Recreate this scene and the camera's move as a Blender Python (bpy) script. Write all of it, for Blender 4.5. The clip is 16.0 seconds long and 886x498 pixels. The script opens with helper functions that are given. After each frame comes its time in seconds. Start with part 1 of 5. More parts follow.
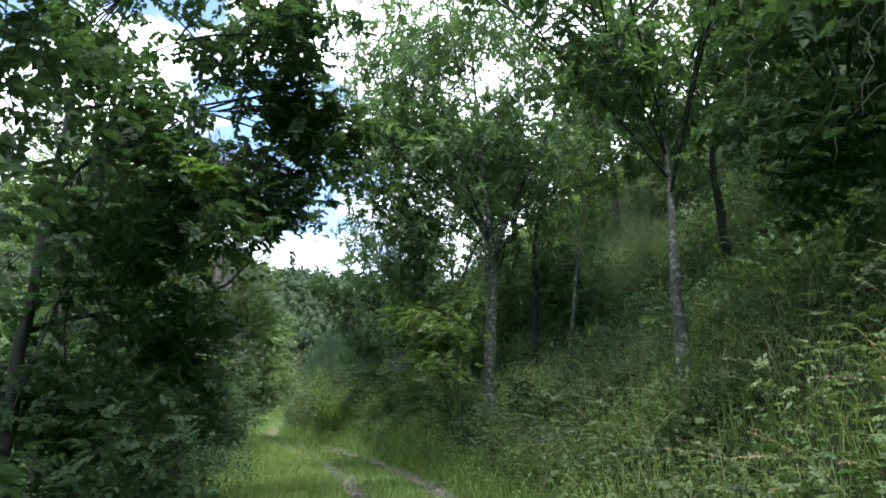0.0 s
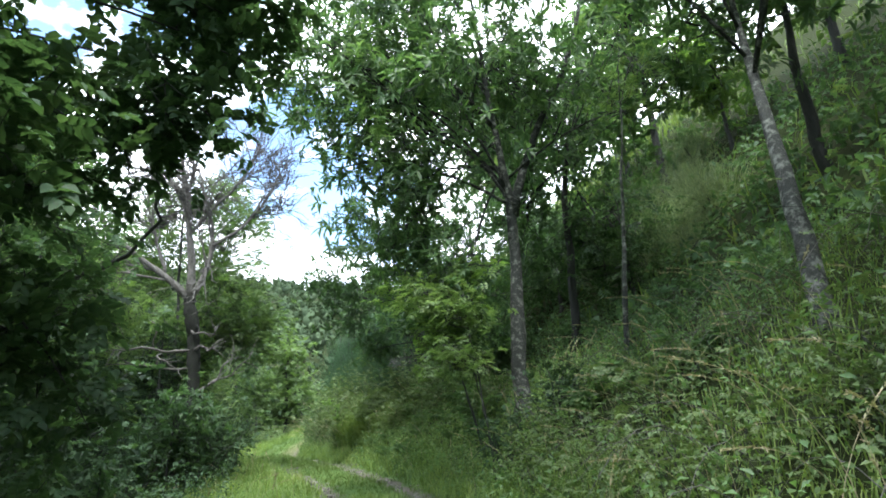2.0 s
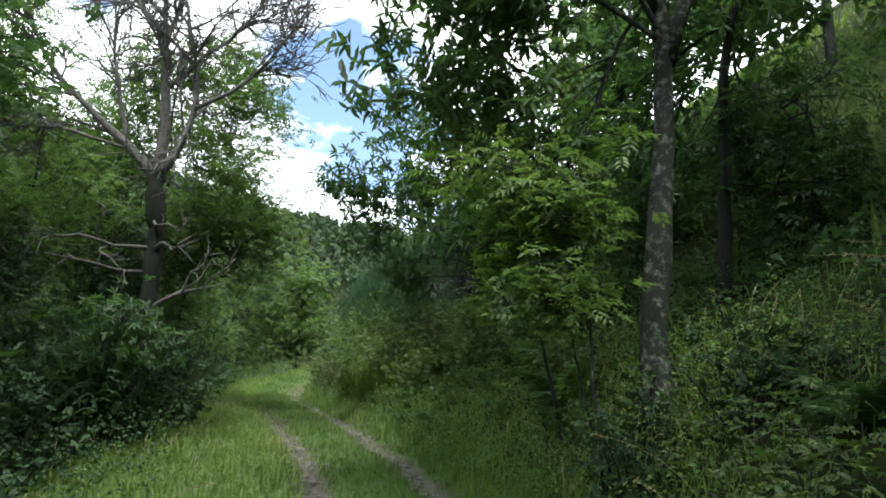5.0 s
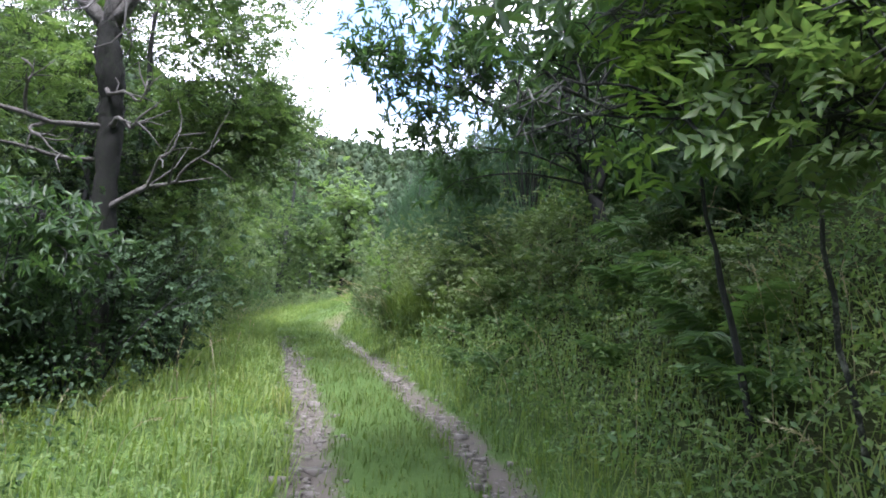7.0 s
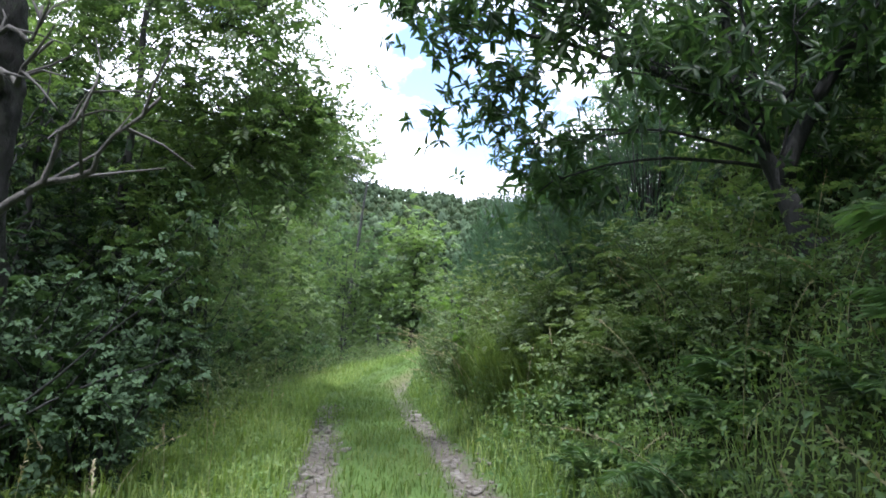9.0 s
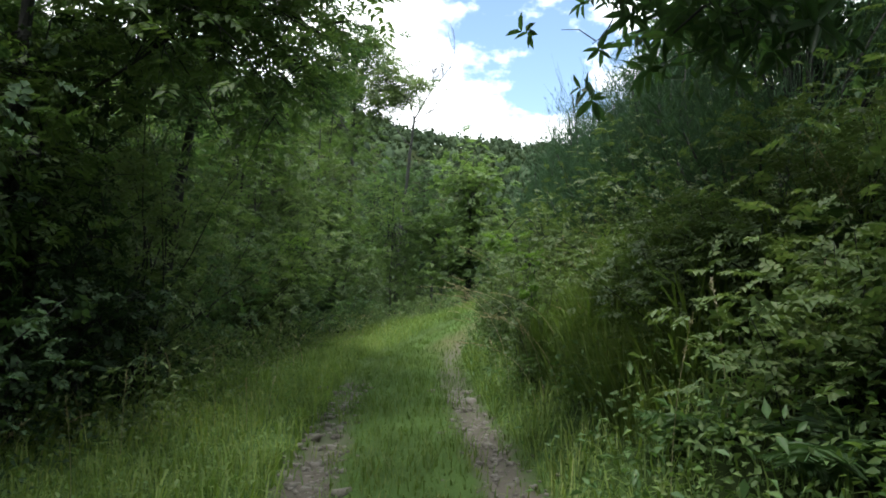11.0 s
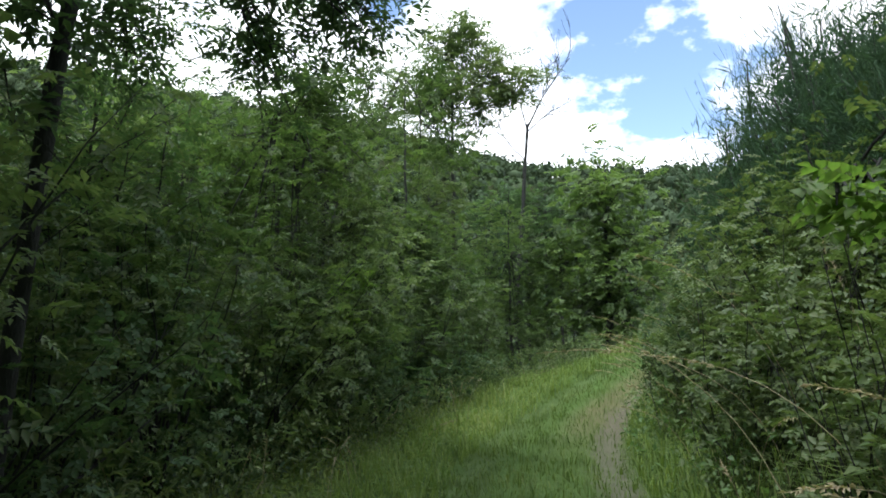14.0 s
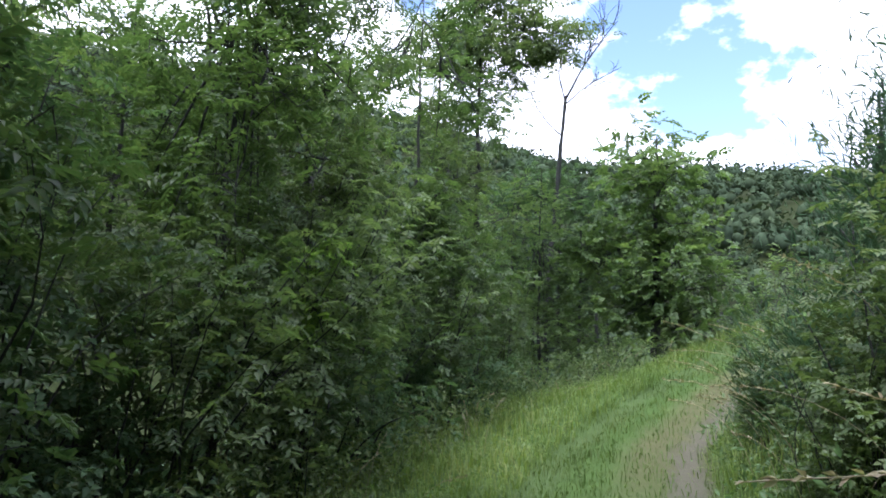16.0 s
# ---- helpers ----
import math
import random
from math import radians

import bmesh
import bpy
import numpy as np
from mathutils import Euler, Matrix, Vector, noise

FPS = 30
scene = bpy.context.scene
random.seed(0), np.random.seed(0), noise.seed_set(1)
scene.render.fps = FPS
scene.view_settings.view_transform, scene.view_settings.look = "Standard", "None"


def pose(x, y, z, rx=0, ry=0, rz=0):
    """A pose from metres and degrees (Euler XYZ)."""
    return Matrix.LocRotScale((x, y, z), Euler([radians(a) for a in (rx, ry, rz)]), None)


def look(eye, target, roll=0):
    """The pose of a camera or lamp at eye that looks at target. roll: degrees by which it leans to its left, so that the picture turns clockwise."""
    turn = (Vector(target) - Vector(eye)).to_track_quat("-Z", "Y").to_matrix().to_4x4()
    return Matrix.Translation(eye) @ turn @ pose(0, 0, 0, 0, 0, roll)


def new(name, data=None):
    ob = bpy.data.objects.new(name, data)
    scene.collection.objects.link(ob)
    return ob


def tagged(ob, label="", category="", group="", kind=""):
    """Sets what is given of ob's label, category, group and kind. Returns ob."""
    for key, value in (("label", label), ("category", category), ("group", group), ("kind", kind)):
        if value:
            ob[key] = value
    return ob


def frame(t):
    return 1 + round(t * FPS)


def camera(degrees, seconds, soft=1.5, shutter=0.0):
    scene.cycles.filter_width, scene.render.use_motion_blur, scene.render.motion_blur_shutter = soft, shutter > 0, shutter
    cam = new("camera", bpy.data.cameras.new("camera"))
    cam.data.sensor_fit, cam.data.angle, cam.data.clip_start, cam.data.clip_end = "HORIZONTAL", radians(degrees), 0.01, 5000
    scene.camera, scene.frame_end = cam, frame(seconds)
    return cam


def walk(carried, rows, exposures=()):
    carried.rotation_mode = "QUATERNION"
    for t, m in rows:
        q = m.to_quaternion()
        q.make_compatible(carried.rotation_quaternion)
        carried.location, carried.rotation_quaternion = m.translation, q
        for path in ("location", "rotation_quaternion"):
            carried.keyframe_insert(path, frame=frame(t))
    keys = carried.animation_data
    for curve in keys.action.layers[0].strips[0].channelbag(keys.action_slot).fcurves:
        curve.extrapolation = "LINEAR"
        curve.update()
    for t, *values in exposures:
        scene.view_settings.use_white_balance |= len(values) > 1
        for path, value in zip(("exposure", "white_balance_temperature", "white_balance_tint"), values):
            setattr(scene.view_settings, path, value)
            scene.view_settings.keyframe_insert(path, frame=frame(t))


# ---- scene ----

# ---------------------------------------------------------------- camera
cam = camera(66.0, 16.0, soft=1.75)
# seconds, eye, heading (to the left of +y), tilt up, lean
PATH = [
    (0, (0.03, -0.01, 1.47), -10.0, 14.8, 0.0),
    (0.5, (0.29, 0.85, 1.49), -8.9, 16.2, -0.6),
    (0.9, (0.47, 1.57, 1.51), -9.1, 14.1, -1.0),
    (1.5, (0.77, 2.60, 1.53), -8.4, 17.5, -2.9),
    (2, (1.05, 3.38, 1.52), -7.3, 15.3, -4.2),
    (2.5, (1.07, 4.10, 1.52), -7.1, 16.2, -4.1),
    (3, (1.02, 4.84, 1.56), -5.8, 13.5, -2.0),
    (3.2, (1.01, 5.16, 1.58), -5.1, 14.1, -1.4),
    (3.9, (1.03, 6.39, 1.69), -4.9, 13.3, 0.3),
    (4.6, (1.09, 7.69, 1.80), -4.6, 12.0, 1.7),
    (5.3, (1.17, 8.95, 1.87), -3.3, 11.0, 4.0),
    (5.5, (1.19, 9.29, 1.87), -2.2, 11.3, 4.3),
    (6, (1.30, 10.19, 1.86), -1.9, 9.7, 3.3),
    (6.5, (1.42, 11.12, 1.85), -0.9, 8.7, 3.3),
    (7, (1.23, 12.02, 1.89), -0.1, 5.1, 3.1),
    (7.5, (1.05, 12.94, 1.92), 1.5, 5.5, 2.4),
    (8, (1.04, 13.88, 1.93), 3.5, 7.8, 3.3),
    (8.5, (1.07, 14.87, 1.96), 5.1, 7.4, 1.9),
    (9, (1.03, 15.78, 2.02), 6.5, 9.0, 1.8),
    (9.5, (0.98, 16.68, 2.04), 8.3, 8.7, 1.1),
    (10, (0.88, 17.49, 2.04), 10.3, 12.1, 2.6),
    (10.2, (0.85, 17.83, 2.05), 11.1, 7.8, 1.8),
    (10.9, (0.67, 19.05, 2.18), 11.3, 4.6, 1.0),
    (11.6, (0.44, 20.30, 2.32), 12.8, 4.6, 0.4),
    (12.3, (0.17, 21.52, 2.43), 15.8, 6.5, -0.1),
    (12.5, (0.09, 21.86, 2.44), 16.6, 8.2, 0.3),
    (13, (-0.11, 22.69, 2.48), 18.4, 7.3, -1.6),
    (13.5, (-0.33, 23.41, 2.46), 19.8, 9.6, -1.4),
    (14, (-0.53, 24.10, 2.49), 21.7, 7.9, -1.6),
    (14.5, (-0.72, 24.77, 2.53), 23.2, 6.5, -1.2),
    (15, (-0.97, 25.39, 2.57), 24.3, 6.5, 2.5),
    (15.5, (-1.24, 26.11, 2.61), 23.0, 5.1, 1.8),
    (16, (-1.52, 26.83, 2.65), 23.7, 7.3, 0.8),
]


def carried_pose(eye, heading, tilt, lean):
    h, p = radians(heading), radians(tilt)
    ahead = Vector((-math.sin(h) * math.cos(p), math.cos(h) * math.cos(p), math.sin(p)))
    return look(eye, Vector(eye) + ahead, lean)


walk(cam, [(t, carried_pose(eye, h, p, r)) for t, eye, h, p, r in PATH],
     exposures=[(0.0, 1.65, 6050, 11), (1.0, 2.1, 6000, 9), (2.0, 2.05, 6050, 9), (2.7, 1.6, 6250, 10), (5.5, 1.25, 6400, 6), (6.0, 1.75, 6450, 9), (6.5, 1.9, 6300, 13), (7.0, 2.2, 5850, 24), (8.3, 2.15, 5800, 21),
                (9.4, 1.6, 6000, 14), (10.0, 1.1, 6350, 6), (12.5, 1.1, 6450, 9), (14.0, 1.0, 6200, 10), (15.0, 1.2, 6000, 13), (15.5, 1.4, 5750, 20), (16.0, 1.35, 5750, 20)])

# ---------------------------------------------------------------- light
SUN_UP, SUN_TURN = 64.0, 188.0
world = bpy.data.worlds.new("sky")
scene.world = world
world.use_nodes = True


def links(tree):
    tree.nodes.clear()

    def add(kind, **settings):
        node = tree.nodes.new(kind)
        for key, value in settings.items():
            if key in node.inputs:
                node.inputs[key].default_value = value
        return node
    return add, tree.links.new


add, join = links(world.node_tree)
sky = add("ShaderNodeTexSky")
sky.sky_type, sky.sun_disc = "NISHITA", False
sky.sun_elevation, sky.sun_rotation = radians(SUN_UP), radians(SUN_TURN)
coord = add("ShaderNodeTexCoord")
cmap = add("ShaderNodeMapping")
cmap.inputs["Location"].default_value = (0.168, -0.011, 0.268)
cmap.inputs["Scale"].default_value = (1.0, 1.0, 1.6)
cnoise = add("ShaderNodeTexNoise", Scale=3.1, Detail=7.0, Roughness=0.55)
cramp = add("ShaderNodeValToRGB")
cramp.color_ramp.elements[0].position, cramp.color_ramp.elements[1].position = 0.385, 0.455
gain = add("ShaderNodeMixRGB")
gain.blend_type = "MULTIPLY"
gain.inputs[0].default_value = 1.0
gain.inputs[2].default_value = (0.15, 0.15, 0.15, 1)
shade = add("ShaderNodeTexNoise", Scale=5.0, Detail=5.0)
cloud = add("ShaderNodeValToRGB")
cloud.color_ramp.elements[0].color = (1.05, 1.1, 1.15, 1)
cloud.color_ramp.elements[1].color = (1.65, 1.67, 1.69, 1)
mix = add("ShaderNodeMixRGB")
back = add("ShaderNodeBackground", Strength=1.0)
out = add("ShaderNodeOutputWorld")
join(coord.outputs["Generated"], cmap.inputs["Vector"])
join(cmap.outputs["Vector"], cnoise.inputs["Vector"])
join(cnoise.outputs["Fac"], cramp.inputs["Fac"])
join(coord.outputs["Generated"], shade.inputs["Vector"])
join(shade.outputs["Fac"], cloud.inputs["Fac"])
join(sky.outputs["Color"], gain.inputs[1])
join(cramp.outputs["Color"], mix.inputs["Fac"])
join(gain.outputs["Color"], mix.inputs[1])
join(cloud.outputs["Color"], mix.inputs[2])
join(mix.outputs["Color"], back.inputs["Color"])
join(back.outputs["Background"], out.inputs["Surface"])

sun = new("sun", bpy.data.lights.new("sun", "SUN"))
sun.data.energy, sun.data.angle, sun.data.color = 2.2, radians(8), (1.0, 0.96, 0.9)
sun_way = Vector((math.sin(radians(SUN_TURN)) * math.cos(radians(SUN_UP)), math.cos(radians(SUN_TURN)) * math.cos(radians(SUN_UP)), math.sin(radians(SUN_UP))))
sun.matrix_world = look(sun_way * 50, (0, 0, 0))


# ---------------------------------------------------------------- materials
def material(name):
    m = bpy.data.materials.new(name)
    m.use_nodes = True
    add, join = links(m.node_tree)
    out = add("ShaderNodeOutputMaterial")
    return m, add, join, out


def ramp_of(add, colours, spots=None):
    r = add("ShaderNodeValToRGB")
    e = r.color_ramp.elements
    while len(e) < len(colours):
        e.new(0.5)
    for i, c in enumerate(colours):
        e[i].position = spots[i] if spots else i / (len(colours) - 1)
        e[i].color = (*c, 1)
    return r


def leaf_material(name, colours, gloss=0.45, thin=0.45, patch=0.6, shine=0.4):
    """Leaves: colour by leaf and by patch of the crown, light that shines through the blade."""
    m, add, join, out = material(name)
    geo = add("ShaderNodeNewGeometry")
    tex = add("ShaderNodeTexCoord")
    noise_ = add("ShaderNodeTexNoise", Scale=patch, Detail=7.0, Roughness=0.78)
    both = add("ShaderNodeMath")
    both.operation = "MULTIPLY_ADD"
    both.inputs[1].default_value = 0.38
    far = add("ShaderNodeMath")
    far.operation = "MULTIPLY_ADD"
    far.inputs[1].default_value, far.inputs[2].default_value = 1.7, -0.54
    ramp = ramp_of(add, colours)
    grain = add("ShaderNodeTexNoise", Scale=60.0, Detail=2.0)
    tint = add("ShaderNodeMixRGB")
    tint.blend_type = "OVERLAY"
    tint.inputs[0].default_value = 0.25
    join(geo.outputs["Random Per Island"], both.inputs[0])
    join(tex.outputs["Object"], noise_.inputs["Vector"])
    join(noise_.outputs["Fac"], far.inputs[0])
    join(far.outputs[0], both.inputs[2])
    join(both.outputs[0], ramp.inputs["Fac"])
    join(tex.outputs["Object"], grain.inputs["Vector"])
    join(ramp.outputs["Color"], tint.inputs[1])
    join(grain.outputs["Color"], tint.inputs[2])
    info = add("ShaderNodeObjectInfo")
    own = add("ShaderNodeMapRange")
    own.inputs["To Min"].default_value, own.inputs["To Max"].default_value = 0.72, 1.28
    vary = add("ShaderNodeHueSaturation", Saturation=0.88)
    turn = add("ShaderNodeMapRange")
    turn.inputs["To Min"].default_value, turn.inputs["To Max"].default_value = 0.507, 0.493
    join(info.outputs["Random"], own.inputs["Value"])
    join(own.outputs["Result"], vary.inputs["Value"])
    join(info.outputs["Random"], turn.inputs["Value"])
    join(turn.outputs["Result"], vary.inputs["Hue"])
    join(tint.outputs["Color"], vary.inputs["Color"])
    body = add("ShaderNodeBsdfPrincipled", Roughness=gloss)
    body.inputs["Specular IOR Level"].default_value = shine
    lit = add("ShaderNodeBsdfTranslucent")
    warm = add("ShaderNodeMixRGB")
    warm.blend_type = "MULTIPLY"
    warm.inputs[0].default_value = 1.0
    warm.inputs[2].default_value = (1.15, 1.25, 0.6, 1)
    mixed = add("ShaderNodeMixShader", Fac=thin)
    join(vary.outputs["Color"], body.inputs["Base Color"])
    join(vary.outputs["Color"], warm.inputs[1])
    join(warm.outputs["Color"], lit.inputs["Color"])
    join(body.outputs[0], mixed.inputs[1])
    join(lit.outputs[0], mixed.inputs[2])
    join(mixed.outputs[0], out.inputs["Surface"])
    return m


def rough_material(name, colours, scale, rough=0.85, bump=0.4, stretch=(1, 1, 1), fine=9.0, spots=None, moss=None):
    """Bark, wood, earth and stone: two scales of noise in colour, and a bump of both."""
    m, add, join, out = material(name)
    tex = add("ShaderNodeTexCoord")
    mapping = add("ShaderNodeMapping")
    mapping.inputs["Scale"].default_value = stretch
    big = add("ShaderNodeTexNoise", Scale=scale, Detail=8.0, Roughness=0.65)
    small = add("ShaderNodeTexNoise", Scale=scale * fine, Detail=5.0, Roughness=0.6)
    both = add("ShaderNodeMixRGB", Fac=0.4)
    ramp = ramp_of(add, colours, spots)
    body = add("ShaderNodeBsdfPrincipled", Roughness=rough)
    body.inputs["Specular IOR Level"].default_value = 0.25
    relief = add("ShaderNodeBump", Strength=bump, Distance=0.05)
    join(tex.outputs["Object"], mapping.inputs["Vector"])
    join(mapping.outputs["Vector"], big.inputs["Vector"])
    join(mapping.outputs["Vector"], small.inputs["Vector"])
    join(big.outputs["Fac"], both.inputs[1])
    join(small.outputs["Fac"], both.inputs[2])
    join(both.outputs["Color"], ramp.inputs["Fac"])
    colour = ramp.outputs["Color"]
    if moss:
        spread = add("ShaderNodeTexNoise", Scale=scale * 1.6, Detail=7.0, Roughness=0.7)
        where = ramp_of(add, [(0, 0, 0), (1, 1, 1)], [0.5, 0.68])
        cover = add("ShaderNodeMixRGB")
        cover.inputs[2].default_value = (*moss, 1)
        join(tex.outputs["Object"], spread.inputs["Vector"])
        join(spread.outputs["Fac"], where.inputs["Fac"])
        join(where.outputs["Color"], cover.inputs["Fac"])
        join(colour, cover.inputs[1])
        colour = cover.outputs["Color"]
    join(colour, body.inputs["Base Color"])
    join(both.outputs["Color"], relief.inputs["Height"])
    join(relief.outputs["Normal"], body.inputs["Normal"])
    join(body.outputs[0], out.inputs["Surface"])
    return m


M_CHESTNUT = leaf_material("chestnut_leaf", [(0.03, 0.068, 0.03), (0.056, 0.12, 0.047), (0.115, 0.2, 0.062)], 0.4, 0.58)
M_HAZEL = leaf_material("hazel_leaf", [(0.028, 0.064, 0.032), (0.056, 0.113, 0.05), (0.1, 0.17, 0.066)], 0.6, 0.45, 0.6, 0.22)
# Darkest leaf tone: holly, and shrubs whose shade is put into the colour.
M_HOLLY_SHADE = leaf_material("holly_and_shaded_leaf", [(0.018, 0.04, 0.02), (0.032, 0.065, 0.03), (0.055, 0.1, 0.042)], 0.75, 0.25, 0.6, 0.12)
M_LOCUST = leaf_material("locust_leaf", [(0.042, 0.083, 0.03), (0.085, 0.152, 0.048), (0.155, 0.225, 0.068)], 0.5, 0.5)
M_ASH = leaf_material("ash_leaf", [(0.046, 0.082, 0.036), (0.086, 0.138, 0.053), (0.148, 0.198, 0.078)], 0.5, 0.5)
# Bright lime tone: young shoots, and leaves with sunlight painted into the colour.
M_YOUNG_SUNLIT = leaf_material("young_and_sunlit_leaf", [(0.07, 0.14, 0.025), (0.12, 0.22, 0.035), (0.19, 0.31, 0.055)], 0.45, 0.6)
M_BRAMBLE = leaf_material("bramble_leaf", [(0.038, 0.072, 0.027), (0.072, 0.12, 0.04), (0.105, 0.155, 0.053), (0.14, 0.165, 0.068)], 0.5, 0.4, 0.9, 0.3)
M_WEED = leaf_material("weed_leaf", [(0.05, 0.1, 0.03), (0.085, 0.155, 0.042), (0.11, 0.18, 0.054), (0.14, 0.185, 0.07)], 0.55, 0.45, 0.9, 0.25)
M_GRASS = leaf_material("grass_blade", [(0.05, 0.098, 0.02), (0.088, 0.152, 0.028), (0.135, 0.2, 0.04), (0.22, 0.235, 0.085)], 0.6, 0.45, 0.5, 0.2)
M_STRAW = leaf_material("dry_stalk", [(0.13, 0.12, 0.065), (0.22, 0.2, 0.115), (0.34, 0.315, 0.2)], 0.7, 0.3)
M_FERN = leaf_material("fern_frond", [(0.036, 0.085, 0.029), (0.066, 0.14, 0.043), (0.108, 0.2, 0.06)], 0.5)
M_BROOM = leaf_material("broom_twig", [(0.03, 0.075, 0.042), (0.052, 0.112, 0.062), (0.085, 0.155, 0.085)], 0.7, 0.3, 0.6, 0.12)
M_PALE = leaf_material("pale_broom_twig", [(0.11, 0.165, 0.08), (0.17, 0.23, 0.12), (0.25, 0.3, 0.17)], 0.7, 0.35, 0.6, 0.15)
# Far foliage slightly darkened and blued; the distance haze is in the colour.
M_FAR = leaf_material("far_canopy", [(0.02, 0.036, 0.02), (0.034, 0.056, 0.028), (0.054, 0.08, 0.037)], 1.0, 0.1, 0.03, 0.05)
M_BARK = rough_material("chestnut_bark", [(0.009, 0.0105, 0.009), (0.022, 0.025, 0.022), (0.05, 0.055, 0.049)], 6.0, 0.9, 0.9, (1, 1, 0.3), moss=(0.16, 0.172, 0.15))
M_DARK_BARK = rough_material("dark_bark", [(0.01, 0.011, 0.0105), (0.026, 0.0285, 0.027), (0.085, 0.09, 0.083)], 8.0, 0.9, 1.0, (1, 1, 0.22))
M_DEAD = rough_material("bleached_wood", [(0.03, 0.029, 0.027), (0.11, 0.106, 0.098), (0.3, 0.29, 0.275)], 11.0, 0.9, 1.0, (1, 1, 0.6), moss=(0.045, 0.05, 0.038))

M_MOSSY = rough_material("mossy_bark", [(0.005, 0.0055, 0.005), (0.013, 0.014, 0.012), (0.032, 0.034, 0.03)], 9.0, 0.95, 1.0, (1, 1, 0.35), moss=(0.016, 0.024, 0.012))
M_TWIG = rough_material("weathered_twig", [(0.035, 0.035, 0.033), (0.085, 0.083, 0.078), (0.18, 0.175, 0.165)], 9.0, 0.88, 0.4)


def ground_material():
    """Leaf litter in the woods, darkened for the self-shadow of plant cover, short turf along the track, and stony
    earth in the two ruts, by the distance from the middle of the track.
    """
    m, add, join, out = material("track_and_woodland_earth")
    tex = add("ShaderNodeTexCoord")
    uv = add("ShaderNodeUVMap")
    uv.uv_map = "track"
    split = add("ShaderNodeSeparateXYZ")
    join(uv.outputs["UV"], split.inputs[0])

    def noise_of(scale, detail=6.0, rough=0.6):
        n = add("ShaderNodeTexNoise", Scale=scale, Detail=detail, Roughness=rough)
        join(tex.outputs["Object"], n.inputs["Vector"])
        return n.outputs["Fac"]

    def maths(kind, a, b):
        n = add("ShaderNodeMath")
        n.operation = kind
        for slot, value in zip(n.inputs, (a, b)):
            if isinstance(value, (int, float)):
                slot.default_value = value
            else:
                join(value, slot)
        return n.outputs[0]

    def between(value, a, b):
        n = add("ShaderNodeMapRange")
        n.interpolation_type = "SMOOTHSTEP"
        n.inputs["From Min"].default_value, n.inputs["From Max"].default_value = a, b
        join(value, n.inputs["Value"])
        return n.outputs["Result"]

    def colours(scale, row):
        r = ramp_of(add, row)
        both = add("ShaderNodeMixRGB", Fac=0.45)
        join(noise_of(scale, 8.0), both.inputs[1])
        join(noise_of(scale * 9, 5.0), both.inputs[2])
        join(both.outputs["Color"], r.inputs["Fac"])
        return r.outputs["Color"], both.outputs["Color"]

    def blend(fac, a, b):
        n = add("ShaderNodeMixRGB")
        join(fac, n.inputs["Fac"])
        join(a, n.inputs[1])
        join(b, n.inputs[2])
        return n.outputs["Color"]

    u, y = split.outputs["X"], split.outputs["Y"]
    off = maths("ABSOLUTE", maths("SUBTRACT", maths("ABSOLUTE", u, 0.0), 0.75), 0.0)
    ragged = maths("ADD", maths("MULTIPLY", maths("SUBTRACT", noise_of(2.2), 0.5), 0.42), maths("MULTIPLY", maths("SUBTRACT", noise_of(14.0), 0.5), 0.34))
    worn = between(maths("ADD", off, ragged), 0.3, 0.1)
    worn = maths("MULTIPLY", worn, maths("SUBTRACT", 1.0, maths("MULTIPLY", between(y, 25.0, 32.0), 0.35)))
    worn = maths("MULTIPLY", worn, maths("SUBTRACT", 1.0, maths("MULTIPLY", maths("MULTIPLY", between(y, 24.0, 27.0), between(u, 0.1, -0.1)), 0.8)))
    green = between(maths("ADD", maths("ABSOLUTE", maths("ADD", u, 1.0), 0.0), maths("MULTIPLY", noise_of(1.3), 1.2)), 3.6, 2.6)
    # Litter tones lowered so that the colour holds the self-shadow of ground plants.
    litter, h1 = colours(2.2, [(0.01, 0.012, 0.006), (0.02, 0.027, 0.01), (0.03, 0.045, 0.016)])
    turf, h2 = colours(3.0, [(0.03, 0.05, 0.016), (0.06, 0.105, 0.03), (0.1, 0.155, 0.045)])
    stony, h3 = colours(7.0, [(0.045, 0.04, 0.032), (0.1, 0.091, 0.077), (0.175, 0.163, 0.143)])
    trodden = maths("MULTIPLY", between(maths("ADD", maths("ABSOLUTE", maths("SUBTRACT", u, 0.55), 0.0), ragged), 0.8, 0.3), maths("MULTIPLY", between(y, 31.0, 36.0), 0.65))
    earth, h4 = colours(4.0, [(0.05, 0.045, 0.025), (0.1, 0.085, 0.05), (0.16, 0.135, 0.08)])
    body = add("ShaderNodeBsdfPrincipled", Roughness=0.93)
    body.inputs["Specular IOR Level"].default_value = 0.04
    relief = add("ShaderNodeBump", Strength=0.9, Distance=0.035)
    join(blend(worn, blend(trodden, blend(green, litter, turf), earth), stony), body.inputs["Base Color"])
    join(h3, relief.inputs["Height"])
    join(relief.outputs["Normal"], body.inputs["Normal"])
    join(body.outputs[0], out.inputs["Surface"])
    return m


M_GROUND = ground_material()
M_STONE = rough_material("track_stone", [(0.07, 0.065, 0.058), (0.15, 0.14, 0.125), (0.27, 0.255, 0.235)], 12.0, 0.85, 0.5)


